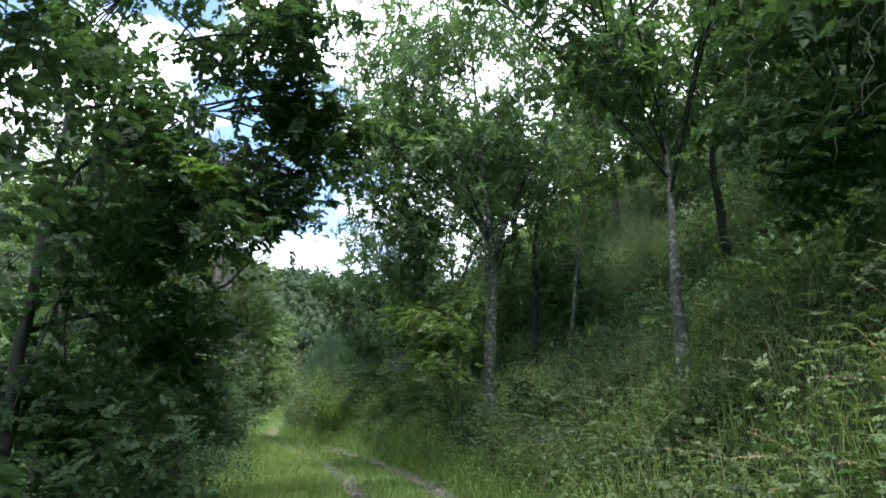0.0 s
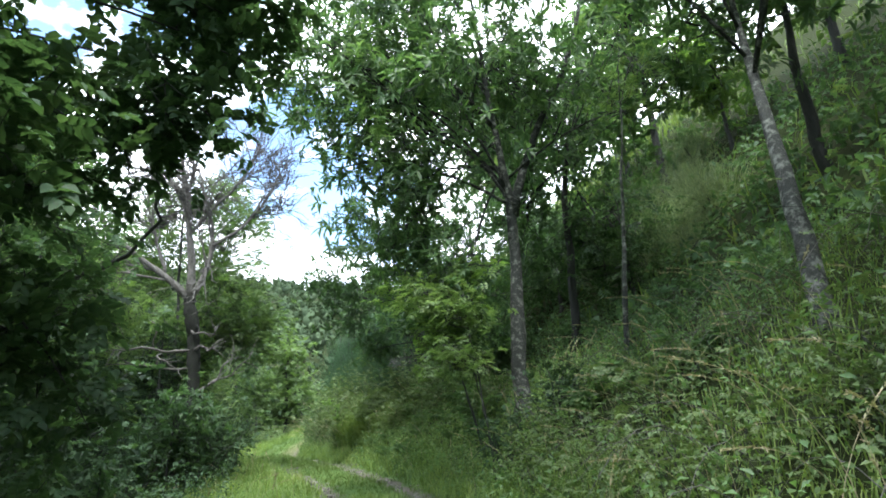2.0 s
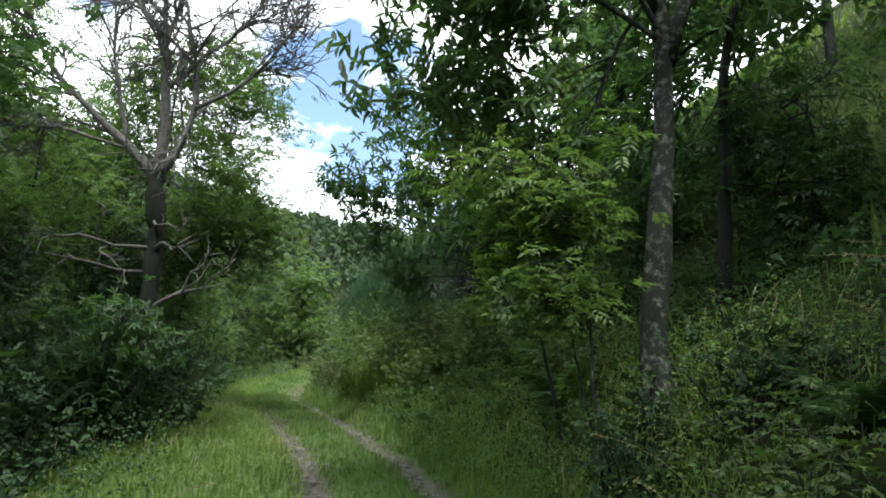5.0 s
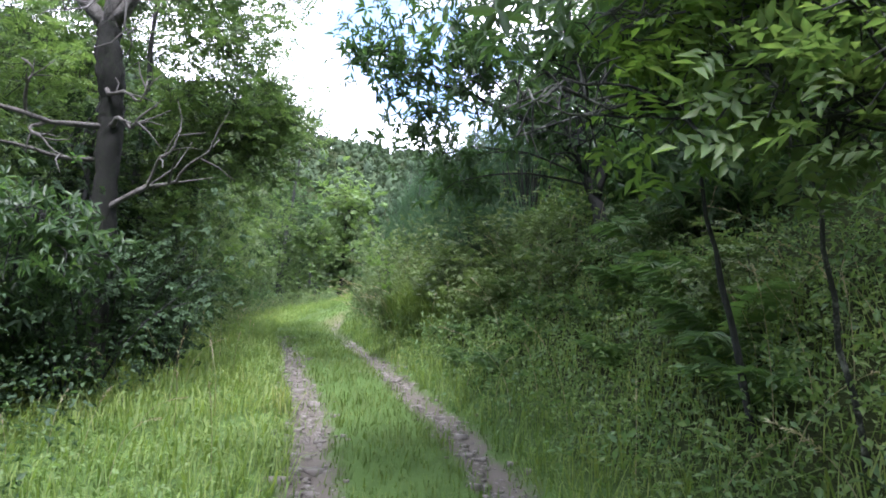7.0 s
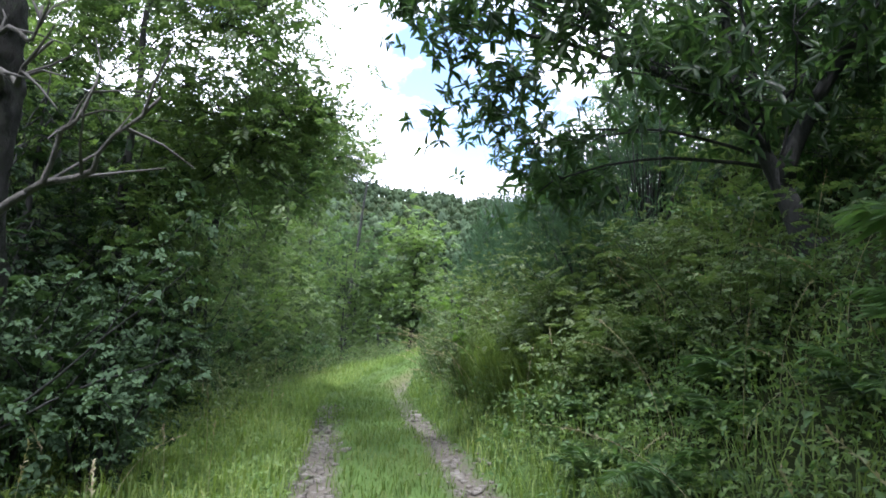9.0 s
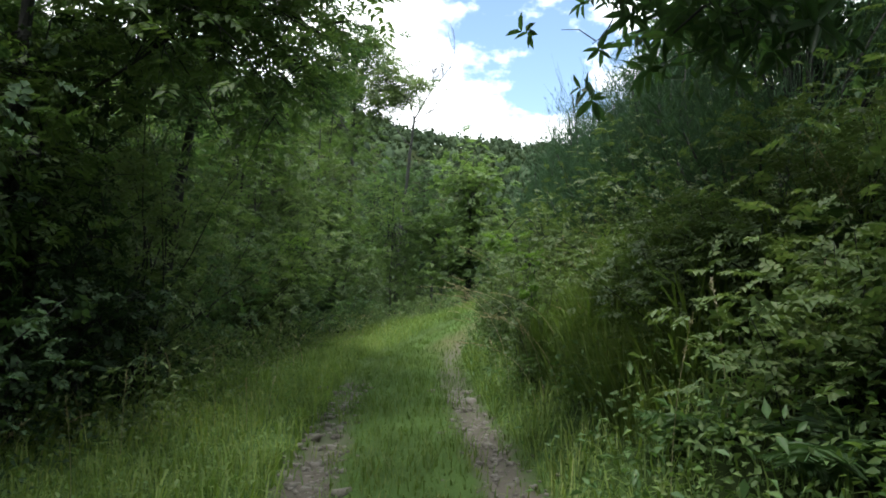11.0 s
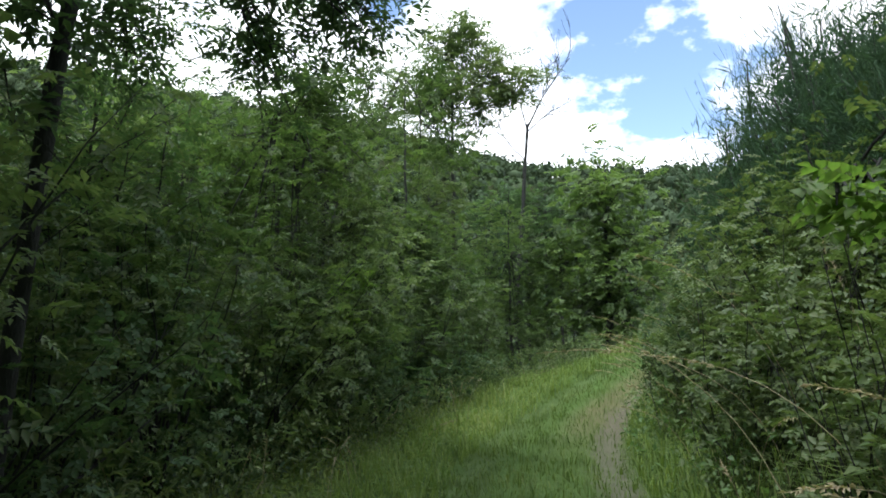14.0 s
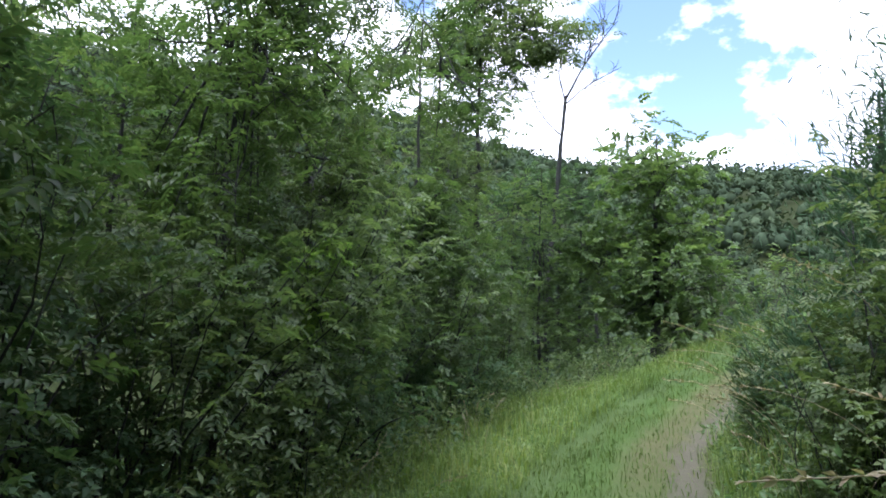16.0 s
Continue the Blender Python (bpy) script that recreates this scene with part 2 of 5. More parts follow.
# ---------------------------------------------------------------- mesh tools
def soup(verts, counts, index, smooth=False):
    """A mesh from vertex rows, corners a face and corner indices."""
    me = bpy.data.meshes.new("mesh")
    verts, counts, index = np.asarray(verts, np.float32), np.asarray(counts, np.int32), np.asarray(index, np.int32)
    me.vertices.add(len(verts))
    me.vertices.foreach_set("co", verts.ravel())
    me.loops.add(len(index))
    me.loops.foreach_set("vertex_index", index)
    me.polygons.add(len(counts))
    me.polygons.foreach_set("loop_start", np.r_[0, np.cumsum(counts)[:-1]].astype(np.int32))
    if smooth:
        me.polygons.foreach_set("use_smooth", np.ones(len(counts), bool))
    me.update(calc_edges=True)
    return me


def tris(verts, faces, smooth=False):
    faces = np.asarray(faces)
    return soup(verts, np.full(len(faces), faces.shape[1]), faces.ravel(), smooth)


def part(name, me, mat, parent=None, label=""):
    me.materials.append(mat)
    ob = new(name, me)
    ob.parent = parent
    if label:
        ob["label"] = label
    return ob


def thing(name, place, label, category, group="", kind=""):
    ob = new(name)
    ob.location = place
    ob.empty_display_size = 0.2
    return tagged(ob, label, category, group, kind)


def unit(v):
    return v / np.maximum(np.linalg.norm(v, axis=-1, keepdims=True), 1e-9)


def tubes(lines, sides=6, closed=True):
    """Tapered round limbs: each line is (points, radii)."""
    V, C, I, n = [], [], [], 0
    for pts, radii in lines:
        pts, radii = np.asarray(pts, float), np.asarray(radii, float)
        k = sides if radii[0] > 0.03 else (5 if radii[0] > 0.012 else 3)
        way = unit(np.gradient(pts, axis=0))
        ref = np.array([0.31, 0.9, 0.17]) if abs(way[0][2]) > 0.5 else np.array([0.1, 0.2, 1.0])
        a = unit(np.cross(way, ref))
        b = np.cross(way, a)
        ang = np.arange(k) * 2 * np.pi / k
        ring = pts[:, None] + radii[:, None, None] * (np.cos(ang)[None, :, None] * a[:, None] + np.sin(ang)[None, :, None] * b[:, None])
        V.append(ring.reshape(-1, 3))
        m = len(pts)
        r, s = np.meshgrid(np.arange(m - 1), np.arange(k), indexing="ij")
        q = np.stack([r * k + s, r * k + (s + 1) % k, (r + 1) * k + (s + 1) % k, (r + 1) * k + s], -1).reshape(-1, 4) + n
        I.append(q.ravel())
        C.append(np.full(len(q), 4))
        if closed:
            I.append(np.arange(k)[::-1] + n)
            I.append(np.arange(k) + n + (m - 1) * k)
            C.append(np.array([k, k]))
        n += m * k
    return soup(np.concatenate(V), np.concatenate(C), np.concatenate(I), True)


def blades(at, along, size, width, rng, fold=0.25, shape="pointed", up=None):
    """Leaves as folded blades: place, way of the midrib, length and width of each; up: the way that the upper side faces."""
    n = len(at)
    along = unit(along)
    up = np.tile([0.0, 0.0, 1.0], (n, 1)) + rng.normal(0, 0.55, (n, 3)) if up is None else up
    side = unit(np.cross(along, up))
    face = np.cross(side, along)
    L, Wd = np.reshape(size, (-1, 1)) * np.ones((n, 1)), np.reshape(width, (-1, 1)) * np.ones((n, 1))
    bend = -0.18 * L * rng.uniform(0.2, 1.4, (n, 1))
    lift = fold * Wd
    if shape == "pointed":
        rows = [at, at + along * L * 0.42 - side * Wd * 0.5 + face * lift, at + along * L + face * bend,
                at + along * L * 0.42 + side * Wd * 0.5 + face * lift]
        v = np.stack(rows, 1).reshape(-1, 3)
        k = np.arange(n)[:, None] * 4
        f = np.concatenate([k + [0, 1, 2], k + [0, 2, 3]], 1).reshape(-1, 3)
        return v, f
    rows = [at, at + along * L * 0.28 - side * Wd * 0.45 + face * lift, at + along * L * 0.66 - side * Wd * 0.42 + face * (lift + bend * 0.4),
            at + along * L + face * bend, at + along * L * 0.66 + side * Wd * 0.42 + face * (lift + bend * 0.4),
            at + along * L * 0.28 + side * Wd * 0.45 + face * lift]
    v = np.stack(rows, 1).reshape(-1, 3)
    k = np.arange(n)[:, None] * 6
    f = np.concatenate([k + t for t in ([0, 1, 2], [0, 2, 3], [0, 3, 4], [0, 4, 5])], 1).reshape(-1, 3)
    return v, f


# ---------------------------------------------------------------- the lie of the land
CENTRE_Y = [-30, -5, 0, 5, 10, 14, 17, 19.5, 22.4, 25.5, 29, 33, 36.3, 40, 44, 50, 60, 90]
CENTRE_X = [-1.5, 0.1, 0.5, 1.2, 1.45, 1.4, 1.15, 0.65, -0.15, -0.95, -1.9, -2.7, -3.0, -2.3, -0.9, 2.5, 9, 30]
LEVEL_Y = [-30, 0, 10, 16.5, 22.4, 26.5, 36.3, 40, 44, 50, 70, 120]
LEVEL_Z = [-1.2, -0.04, 0.36, 0.52, 0.87, 1.03, 1.22, 1.75, 2.6, 3.9, 7.0, 10.0]
RIDGE_AZ = [-60, -30, -10, -3.8, 3, 9, 13, 16, 20.6, 25, 33, 37, 47, 58, 90, 140]
RIDGE_EL = [9, 10, 12, 12.8, 13.6, 14.0, 14.4, 15.3, 16.7, 18.1, 19.6, 20.3, 20.4, 21.6, 20, 14]


def centre(y):
    return np.interp(y, CENTRE_Y, CENTRE_X)


def level(y):
    return np.interp(y, LEVEL_Y, LEVEL_Z)


def bumps(x, y, s, seed=0.0):
    return (np.sin(x * s + 1.3 + seed) * np.cos(y * s * 1.17 + seed * 2.1) + 0.6 * np.sin(x * s * 2.3 - y * s * 1.9 + seed)
            + 0.4 * np.cos(x * s * 4.1 + y * s * 3.7 + seed * 3)) / 2.0


def ground_z(x, y):
    """Height of the ground: two worn ruts, verge and falling ground on one side, a steep bank on the other, hills round about."""
    x, y = np.asarray(x, float), np.asarray(y, float)
    u = x - centre(y)
    ruts = -0.09 * np.exp(-((u - 0.75) / 0.24) ** 2) - 0.08 * np.exp(-((u + 0.75) / 0.24) ** 2)
    bank = np.interp(u, [1.05, 1.5, 3.2, 5.5, 8, 12, 20, 60, 200], [0, 0.3, 1.75, 3.4, 5.6, 9.4, 16, 40, 66])
    fall = np.interp(-u, [1.6, 3.4, 5, 9, 20, 60, 200], [0, -0.05, -0.5, -2.2, -5.5, -12, -12])
    fall = fall - np.clip(level(y) - 1.3, 0, 9) * np.clip((-u - 1.3) / 2.2, 0, 1)
    near = level(y) + ruts + bank + fall + bumps(x, y, 0.9) * 0.05 + bumps(x, y, 0.31, 2.0) * 0.12 * np.clip(np.abs(u) - 1.3, 0, 1)
    d = np.hypot(x, y - 15)
    az = np.degrees(np.arctan2(-x, y - 15))
    top = 2 + 370 * np.tan(np.radians(np.interp(az, RIDGE_AZ, RIDGE_EL))) - 7
    rise = np.interp(d, [0, 70, 130, 250, 370, 520, 900, 3000], [0, 0, 0.12, 0.58, 1.0, 0.85, 0.5, 0.3])
    blend = np.clip((d - 65) / 60, 0, 1)
    hill = top * rise + bumps(x, y, 0.02, 4.0) * 4 * np.clip(rise * 3, 0, 1) * np.clip((380 - d) / 60, 0, 1)
    valley = np.where(u > 0, np.minimum(near, 30), near)
    return near * (1 - blend) + blend * np.where(u > 0, np.maximum(hill, valley * np.clip(1.6 - d / 200, 0, 1)), hill + (-8) * (1 - np.clip(d / 250, 0, 1)))


def build_ground():
    fine = np.arange(-1.55, 1.56, 0.085)
    mid = np.arange(1.75, 9.0, 0.28)
    wide = np.array([9.5, 10.5, 12, 14, 17, 21, 26, 32, 40, 50, 65, 85, 110, 140, 175, 215, 260, 310, 370, 440, 520, 640, 900, 1500, 2500])
    us = np.concatenate([-wide[::-1], -mid[::-1], fine, mid, wide])
    ys = np.concatenate([[-2400, -1200, -600, -300, -150, -80, -50, -35, -25, -18, -13], np.arange(-10, 52, 0.22), np.arange(53, 70, 1.0),
                         [73, 77, 82, 88, 95, 105, 120, 140, 165, 195, 230, 265, 300, 340, 370, 400, 450, 540, 700, 1000, 1500, 2500]])
    rng = np.random.RandomState(3)
    U, Y = np.meshgrid(us, ys)
    X = U + centre(Y)
    Z = ground_z(X, Y)
    close = (np.abs(U) < 1.6) & (Y > -11) & (Y < 53)
    Z = Z + np.where(close, rng.normal(0, 0.009, Z.shape), 0)
    ny, nx = X.shape
    r, c = np.meshgrid(np.arange(ny - 1), np.arange(nx - 1), indexing="ij")
    q = np.stack([r * nx + c, r * nx + c + 1, (r + 1) * nx + c + 1, (r + 1) * nx + c], -1).reshape(-1, 4)
    me = tris(np.stack([X, Y, Z], -1).reshape(-1, 3), q, True)
    uvs = me.uv_layers.new(name="track")
    uvs.data.foreach_set("uv", np.stack([U, Y], -1).reshape(-1, 2)[q.ravel()].astype(np.float32).ravel())
    me.materials.append(M_GROUND)
    tagged(new("ground", me), "earth track with two stony wheel ruts through a wooded hillside", "ground", kind="structure")


build_ground()


# ---------------------------------------------------------------- plants
LEAVES = {  # length, width, blade
    "chestnut": (0.18, 0.054, "long"), "hazel": (0.095, 0.075, "pointed"), "broad": (0.1, 0.075, "long"), "locust": (0.055, 0.026, "pointed"),
    "ash": (0.075, 0.03, "pointed"), "bramble": (0.065, 0.042, "pointed")}


def clear_way(p, room=1.25, high=2.9):
    """Which points keep clear of the way along the track."""
    u = p[:, 0] - centre(p[:, 1])
    return (np.abs(u) > room) | (p[:, 2] > level(p[:, 1]) + high)


def limb(rng, start, way, length, r0, r1, steps=6, wander=0.16, rise=0.0):
    pts, p, w = [start], np.array(start, float), unit(np.array(way, float))
    for _ in range(steps):
        w = unit(w + rng.normal(0, wander, 3) + [0, 0, rise])
        p = p + w * length / steps
        pts.append(p)
    return np.array(pts), np.linspace(r0, r1, steps + 1)


def along_line(pts, f):
    k = f * (len(pts) - 1)
    i = min(int(k), len(pts) - 2)
    return pts[i] + (pts[i + 1] - pts[i]) * (k - i), unit(pts[i + 1] - pts[i])


def leafy(rng, tips, kind, each, spread, stretch=(1, 1, 0.7), droop=0.25, keep=None, size=1.0, flat=0.6):
    """Leaves in sprays round the tips of twigs: whorls of hanging blades on a chestnut, flat two-rowed sprays on the rest."""
    long, width, shape = LEAVES[kind]
    tips = np.asarray(tips)
    whorl = kind == "chestnut"
    k = 7 if whorl else 9
    m = max(1, int(round(each / k)))
    at = np.repeat(tips, m, 0)
    off = rng.normal(0, 1, at.shape) * spread * np.array(stretch)
    if not whorl:
        off *= 0.8
    at = at + off
    out = unit(off + rng.normal(0, 0.1, at.shape)) * [1, 1, flat] + [0, 0, 0.15]
    axis = unit(out + rng.normal(0, 0.45, at.shape) * [1, 1, 0.5] + [0, 0, 0.25 if whorl else -droop])
    n = len(at)
    up = unit(np.tile([0.0, 0.0, 1.0], (n, 1)) + rng.normal(0, 0.3, (n, 3)) + 0.25 * out)
    side = unit(np.cross(axis, up))
    top = np.cross(side, axis)
    s = rng.uniform(0.75, 1.2, (n, 1)) * size
    P, W, S, U = [], [], [], []
    for i in range(k):
        jit = rng.normal(0, 0.16, (n, 3))
        if whorl:
            a = 2 * math.pi * i / k + rng.uniform(0, 1, (n, 1))
            ring = np.cos(a) * side + np.sin(a) * top
            way = ring * 0.9 + axis * rng.uniform(0.1, 0.7, (n, 1)) + [0, 0, -droop * 1.3] + jit
            P.append(at + axis * long * s * rng.uniform(-0.5, 0.15, (n, 1)))
            U.append(axis + [0, 0, 0.6] + jit)
            S.append(s * rng.uniform(0.65, 1.12, (n, 1)))
        else:
            f, hand = (i // 2 + (0.5 if i % 2 else 0.2)) / 4.4, 0 if i == k - 1 else (1 if i % 2 else -1)
            way = axis * (0.55 if hand else 1.0) + side * hand + [0, 0, -0.12] + jit
            P.append(at + axis * long * s * (2.3 * f - 1.1) + top * long * s * -0.35 * f * f)
            U.append(top + jit)
            S.append(s * (1.12 - 0.4 * abs(f - 0.45)) * rng.uniform(0.8, 1.1, (n, 1)))
        W.append(way)
    at, way, up, s = (np.stack(q, 1).reshape(n * k, -1) for q in (P, W, U, S))
    ok = clear_way(at) if keep is None else keep(at)
    at, way, up, s = at[ok], way[ok], up[ok], s[ok]
    return tris(*blades(at, way, long * s, width * s, rng, shape=shape, up=up))


def tree(name, label, category, trunk, r0, lobes, kind, mat, bark, seed, leaves=12000, clusters=36, spread=0.24, size=1.0, droop=0.25,
         group="", first=0.25, room=1.25, thin=1.0, forks=()):
    """A broad-leaved tree: a tapered trunk along the given points, limbs that reach into the lobes of the crown, twigs, and leaves in sprays.
    lobes: centre, half sizes and share of the leaves; forks: points and two radii of great limbs with a course of their own."""
    rng = np.random.RandomState(seed)
    ends = np.array(trunk, float)
    ends[0, 2] = ground_z(ends[0, 0], ends[0, 1]) - 0.15
    t = np.linspace(0, 1, 14)
    k = np.linspace(0, 1, len(ends))
    line = np.stack([np.interp(t, k, ends[:, i]) for i in range(3)], -1)
    line[1:-1] += rng.normal(0, 0.016, (12, 3)) * [1, 1, 0]
    radii = r0 * (1 - 0.93 * t ** 1.2)
    radii *= 1 + rng.normal(0, 0.05, 14)
    radii[0] *= 1.4
    share = np.array([l[2] for l in lobes], float)
    share /= share.sum()
    great, boughs, small, tips = [], [], [], []
    for (c, half, _), part_of in zip(lobes, share):
        m = max(2, int(round(clusters * part_of)))
        c, half = np.array(c, float), np.array(half, float)
        mains = []
        for i in range(max(1, m // 9)):
            goal = c + unit(rng.normal(0, 1, 3)) * half * rng.uniform(0.2, 0.75)
            f = np.clip((goal[2] - 0.6 * np.hypot(*(goal[:2] - line[6, :2])) - line[0, 2]) / max(line[-1, 2] - line[0, 2], 0.1), first, 0.9)
            f = min(f + rng.uniform(0, 0.22), 0.95)
            p, w = along_line(line, f)
            bend = p + (goal - p) * 0.45 + [0, 0, 0.16 * np.linalg.norm(goal - p)] + rng.normal(0, 0.15, 3)
            s = np.linspace(0, 1, 9)[:, None]
            pts = (1 - s) ** 2 * p + 2 * s * (1 - s) * bend + s ** 2 * goal + rng.normal(0, 0.035, (9, 3)) * s
            r = max(0.014, min(r0 * (1.05 - f) * 0.6, 0.024 * np.linalg.norm(goal - p))) * thin
            great.append((pts, np.linspace(r, max(0.006, r * 0.35), 9)))
            mains.append(pts)
        for i in range(m):
            d = unit(rng.normal(0, 1, 3)) * rng.uniform(0.25, 1.0) ** 0.45
            goal = c + d * half
            own = mains[int(np.argmin([np.linalg.norm(q[-1] - goal) for q in mains]))]
            p, w = along_line(own, rng.uniform(0.35, 0.98))
            bend = p + (goal - p) * 0.5 + [0, 0, 0.1 * np.linalg.norm(goal - p)] + rng.normal(0, 0.1, 3)
            s = np.linspace(0, 1, 6)[:, None]
            pts = (1 - s) ** 2 * p + 2 * s * (1 - s) * bend + s ** 2 * goal + rng.normal(0, 0.03, (6, 3)) * s
            ln = np.linalg.norm(goal - p)
            boughs.append((pts, np.linspace(max(0.007, min(0.012 * ln, 0.02)) * thin, 0.004, 6)))
            cluster = rng.uniform(0.5, 0.85) * min(half.mean(), 1.1) * 0.75
            for j in range(14):
                q, w = along_line(pts, rng.uniform(0.55, 0.99))
                e = q + unit(rng.normal(0, 1, 3) * [1, 1, 0.7]) * cluster * rng.uniform(0.3, 1.0)
                if j < 6:
                    small.append((np.array([q, 0.5 * (q + e) + [0, 0, 0.05], e]), np.array([0.007, 0.005, 0.003])))
                tips.append(e)
    origin = thing(name, line[0], label, category, group)
    shift = Matrix.Translation(-Vector(line[0]))

    def put(nm, me, mt, kind_=""):
        me.transform(shift)
        ob = part(nm, me, mt, origin)
        if kind_:
            ob["kind"] = kind_

    put("trunk", tubes([(line, radii)], 12), bark)
    for pts, ra, rb in forks:
        f = np.linspace(0, 1, 12)
        own = np.stack([np.interp(f, np.linspace(0, 1, len(pts)), np.array(pts, float)[:, i]) for i in range(3)], -1)
        own[1:-1] = 0.25 * own[:-2] + 0.5 * own[1:-1] + 0.25 * own[2:] + rng.normal(0, 0.018, (10, 3))
        put("limb", tubes([(own, np.linspace(ra, rb, 12))], 9), bark)
    for b in great:
        put("limb", tubes([b], 7), bark)
    put("branchwork", tubes(boughs + small, 4, False), bark, "stuff")
    each = max(2, int(leaves / len(tips)))
    put("crown", leafy(rng, tips, kind, each, spread, droop=droop, size=size, keep=lambda q: clear_way(q, room)), mat, "stuff")
    return origin


def at_ground(x, y):
    return (x, y, float(ground_z(x, y)) - 0.1)


def bush(name, label, category, x, y, size, high, kind, mat, seed, dense=900, stems=14, each=14, base=None, group="", leaf=1.0):
    """A shrub: stems from the ground that arch outwards, with leaves along them."""
    rng = np.random.RandomState(seed)
    base = np.array(at_ground(x, y) if base is None else base)
    lines, tips = [], []
    for i in range(stems):
        a, tilt = rng.uniform(0, 6.28), rng.uniform(0.1, 1.0)
        way = np.array([math.cos(a) * tilt * size / high, math.sin(a) * tilt * size / high, 1.0])
        s = base + np.array([math.cos(a), math.sin(a), 0]) * rng.uniform(0, 0.35) * size
        s[2] = ground_z(s[0], s[1]) - 0.05
        pts, rr = limb(rng, s, way, high * rng.uniform(0.7, 1.2) * math.hypot(1, tilt * size / high) * 0.9, 0.005 if kind == "bramble" else 0.016, 0.0025, 7, 0.13, -0.03)
        if clear_way(pts, 1.1).all():
            lines.append((pts, rr))
    for _ in range(dense // each):
        pts, _r = lines[rng.randint(len(lines))]
        p, w = along_line(pts, 1 - 0.85 * rng.uniform(0, 1) ** 1.4)
        tips.append(p + rng.normal(0, 0.16, 3) * size)
    origin = thing(name, base, label, category, group)
    m = Matrix.Translation(-Vector(base))
    for nm, me, mt in (("stemwork", tubes(lines, 5), M_DARK_BARK), ("foliage", leafy(rng, tips, kind, each, 0.17, (1, 1, 0.5 if kind == "bramble" else 0.8), size=leaf, flat=0.25 if kind == "bramble" else 0.6, droop=0.1 if kind == "bramble" else 0.25), mat)):
        me.transform(m)
        part(nm, me, mt, origin)["kind"] = "stuff"
    return origin


def broom(x, y, size, high, seed, label="broom bush of thin upright green twigs", whips=560, mat=None):
    """Broom: many brush-like tufts of thin upright twigs with tiny leaves, of uneven height."""
    rng = np.random.RandomState(seed)
    base = np.array(at_ground(x, y))
    stems, lines = [], []
    tufts = max(9, whips // 34)
    for i in range(tufts):
        a, r = rng.uniform(0, 6.28), rng.uniform(0, 1) ** 0.6
        top = high * (1 - 0.38 * r ** 2) * rng.uniform(0.72, 1.08)
        foot = base + np.array([math.cos(a), math.sin(a), 0]) * r * size * 0.3
        crown = base + np.array([math.cos(a), math.sin(a), 0]) * r * size + [0, 0, max(0.25, top - rng.uniform(0.45, 1.2))]
        stems.append((np.array([foot, 0.5 * (foot + crown) + rng.normal(0, 0.08, 3), crown]), np.array([0.022, 0.016, 0.01])))
        lean = np.array([math.cos(a), math.sin(a), 0]) * r * 0.6
        for _ in range(14):
            q = stems[-1][0][1] + (crown - stems[-1][0][1]) * rng.uniform(0.1, 1.0) + rng.normal(0, 0.07, 3)
            way = lean + rng.normal(0, 0.26, 3) * [1, 1, 0.3] + [0, 0, 1.0]
            lines.append(limb(rng, q, way, rng.uniform(0.5, 1.15), 0.003, 0.0015, 2, 0.11, 0.03))
    n = 210
    mid = np.repeat(np.array([0.45 * p[1] + 0.55 * p[2] for p, _ in stems]), n, 0)
    out = mid - base
    out[:, 2] = 0
    at = mid + rng.normal(0, 1, mid.shape) * [0.27, 0.27, 0.36]
    way = 0.6 * out / size + rng.normal(0, 0.55, at.shape) + [0, 0, 0.9]
    s = rng.uniform(0.4, 1.3, (len(at), 1))
    origin = thing("broom_bush", base, label, "bush", "broom bushes")
    m = Matrix.Translation(-Vector(base))
    for nm, me in (("stemwork", tubes(stems, 5)), ("twigwork", tubes(lines, 3, False)), ("foliage", tris(*blades(at, way, 0.18 * s, 0.008 * s, rng)))):
        me.transform(m)
        part(nm, me, M_DARK_BARK if nm == "stemwork" else mat or M_BROOM, origin)["kind"] = "stuff"
    return origin


def grass(name, label, patches, seed, mat, high, wide=0.009, kind="stuff"):
    """Grass: bent blades of three joints. patches: function that gives n places."""
    rng = np.random.RandomState(seed)
    at = patches(rng)
    n = len(at)
    a = rng.uniform(0, 6.28, n)
    out = np.stack([np.cos(a), np.sin(a), np.zeros(n)], -1)
    side = np.stack([-np.sin(a), np.cos(a), np.zeros(n)], -1)
    tuft = np.clip(0.85 + 0.45 * bumps(at[:, 0], at[:, 1], 2.1, 0.7) + 0.35 * bumps(at[:, 0], at[:, 1], 5.3, 1.9), 0.25, 1.8)
    h = (high * tuft * rng.uniform(0.4, 1.25, n))[:, None]
    b = (rng.uniform(0.2, 1.15, n))[:, None] * h
    w = wide * rng.uniform(0.7, 1.4, (n, 1))
    up = np.array([0, 0, 1.0])
    mid = at + out * b * 0.32 + up * h * 0.62
    rows = [at - side * w, at + side * w, mid + side * w * 0.75, mid - side * w * 0.75, at + out * b + up * h * (1 - 0.4 * b / h)]
    v = np.stack(rows, 1).reshape(-1, 3)
    k = np.arange(n)[:, None] * 5
    me = soup(v, np.tile([4, 3], n), np.concatenate([k + [0, 1, 2, 3], k + [3, 2, 4]], 1).ravel())
    me.materials.append(mat)
    return tagged(new(name, me), label, "grass", kind=kind)


def strip(n, u0, u1, y0, y1, thin=None):
    def places(rng):
        y = rng.uniform(y0, y1, n)
        u = rng.uniform(u0, u1, n)
        if thin is not None:
            ok = thin(u, y, rng)
            u, y = u[ok], y[ok]
        x = centre(y) + u
        return np.stack([x, y, ground_z(x, y) - 0.02], -1)
    return places


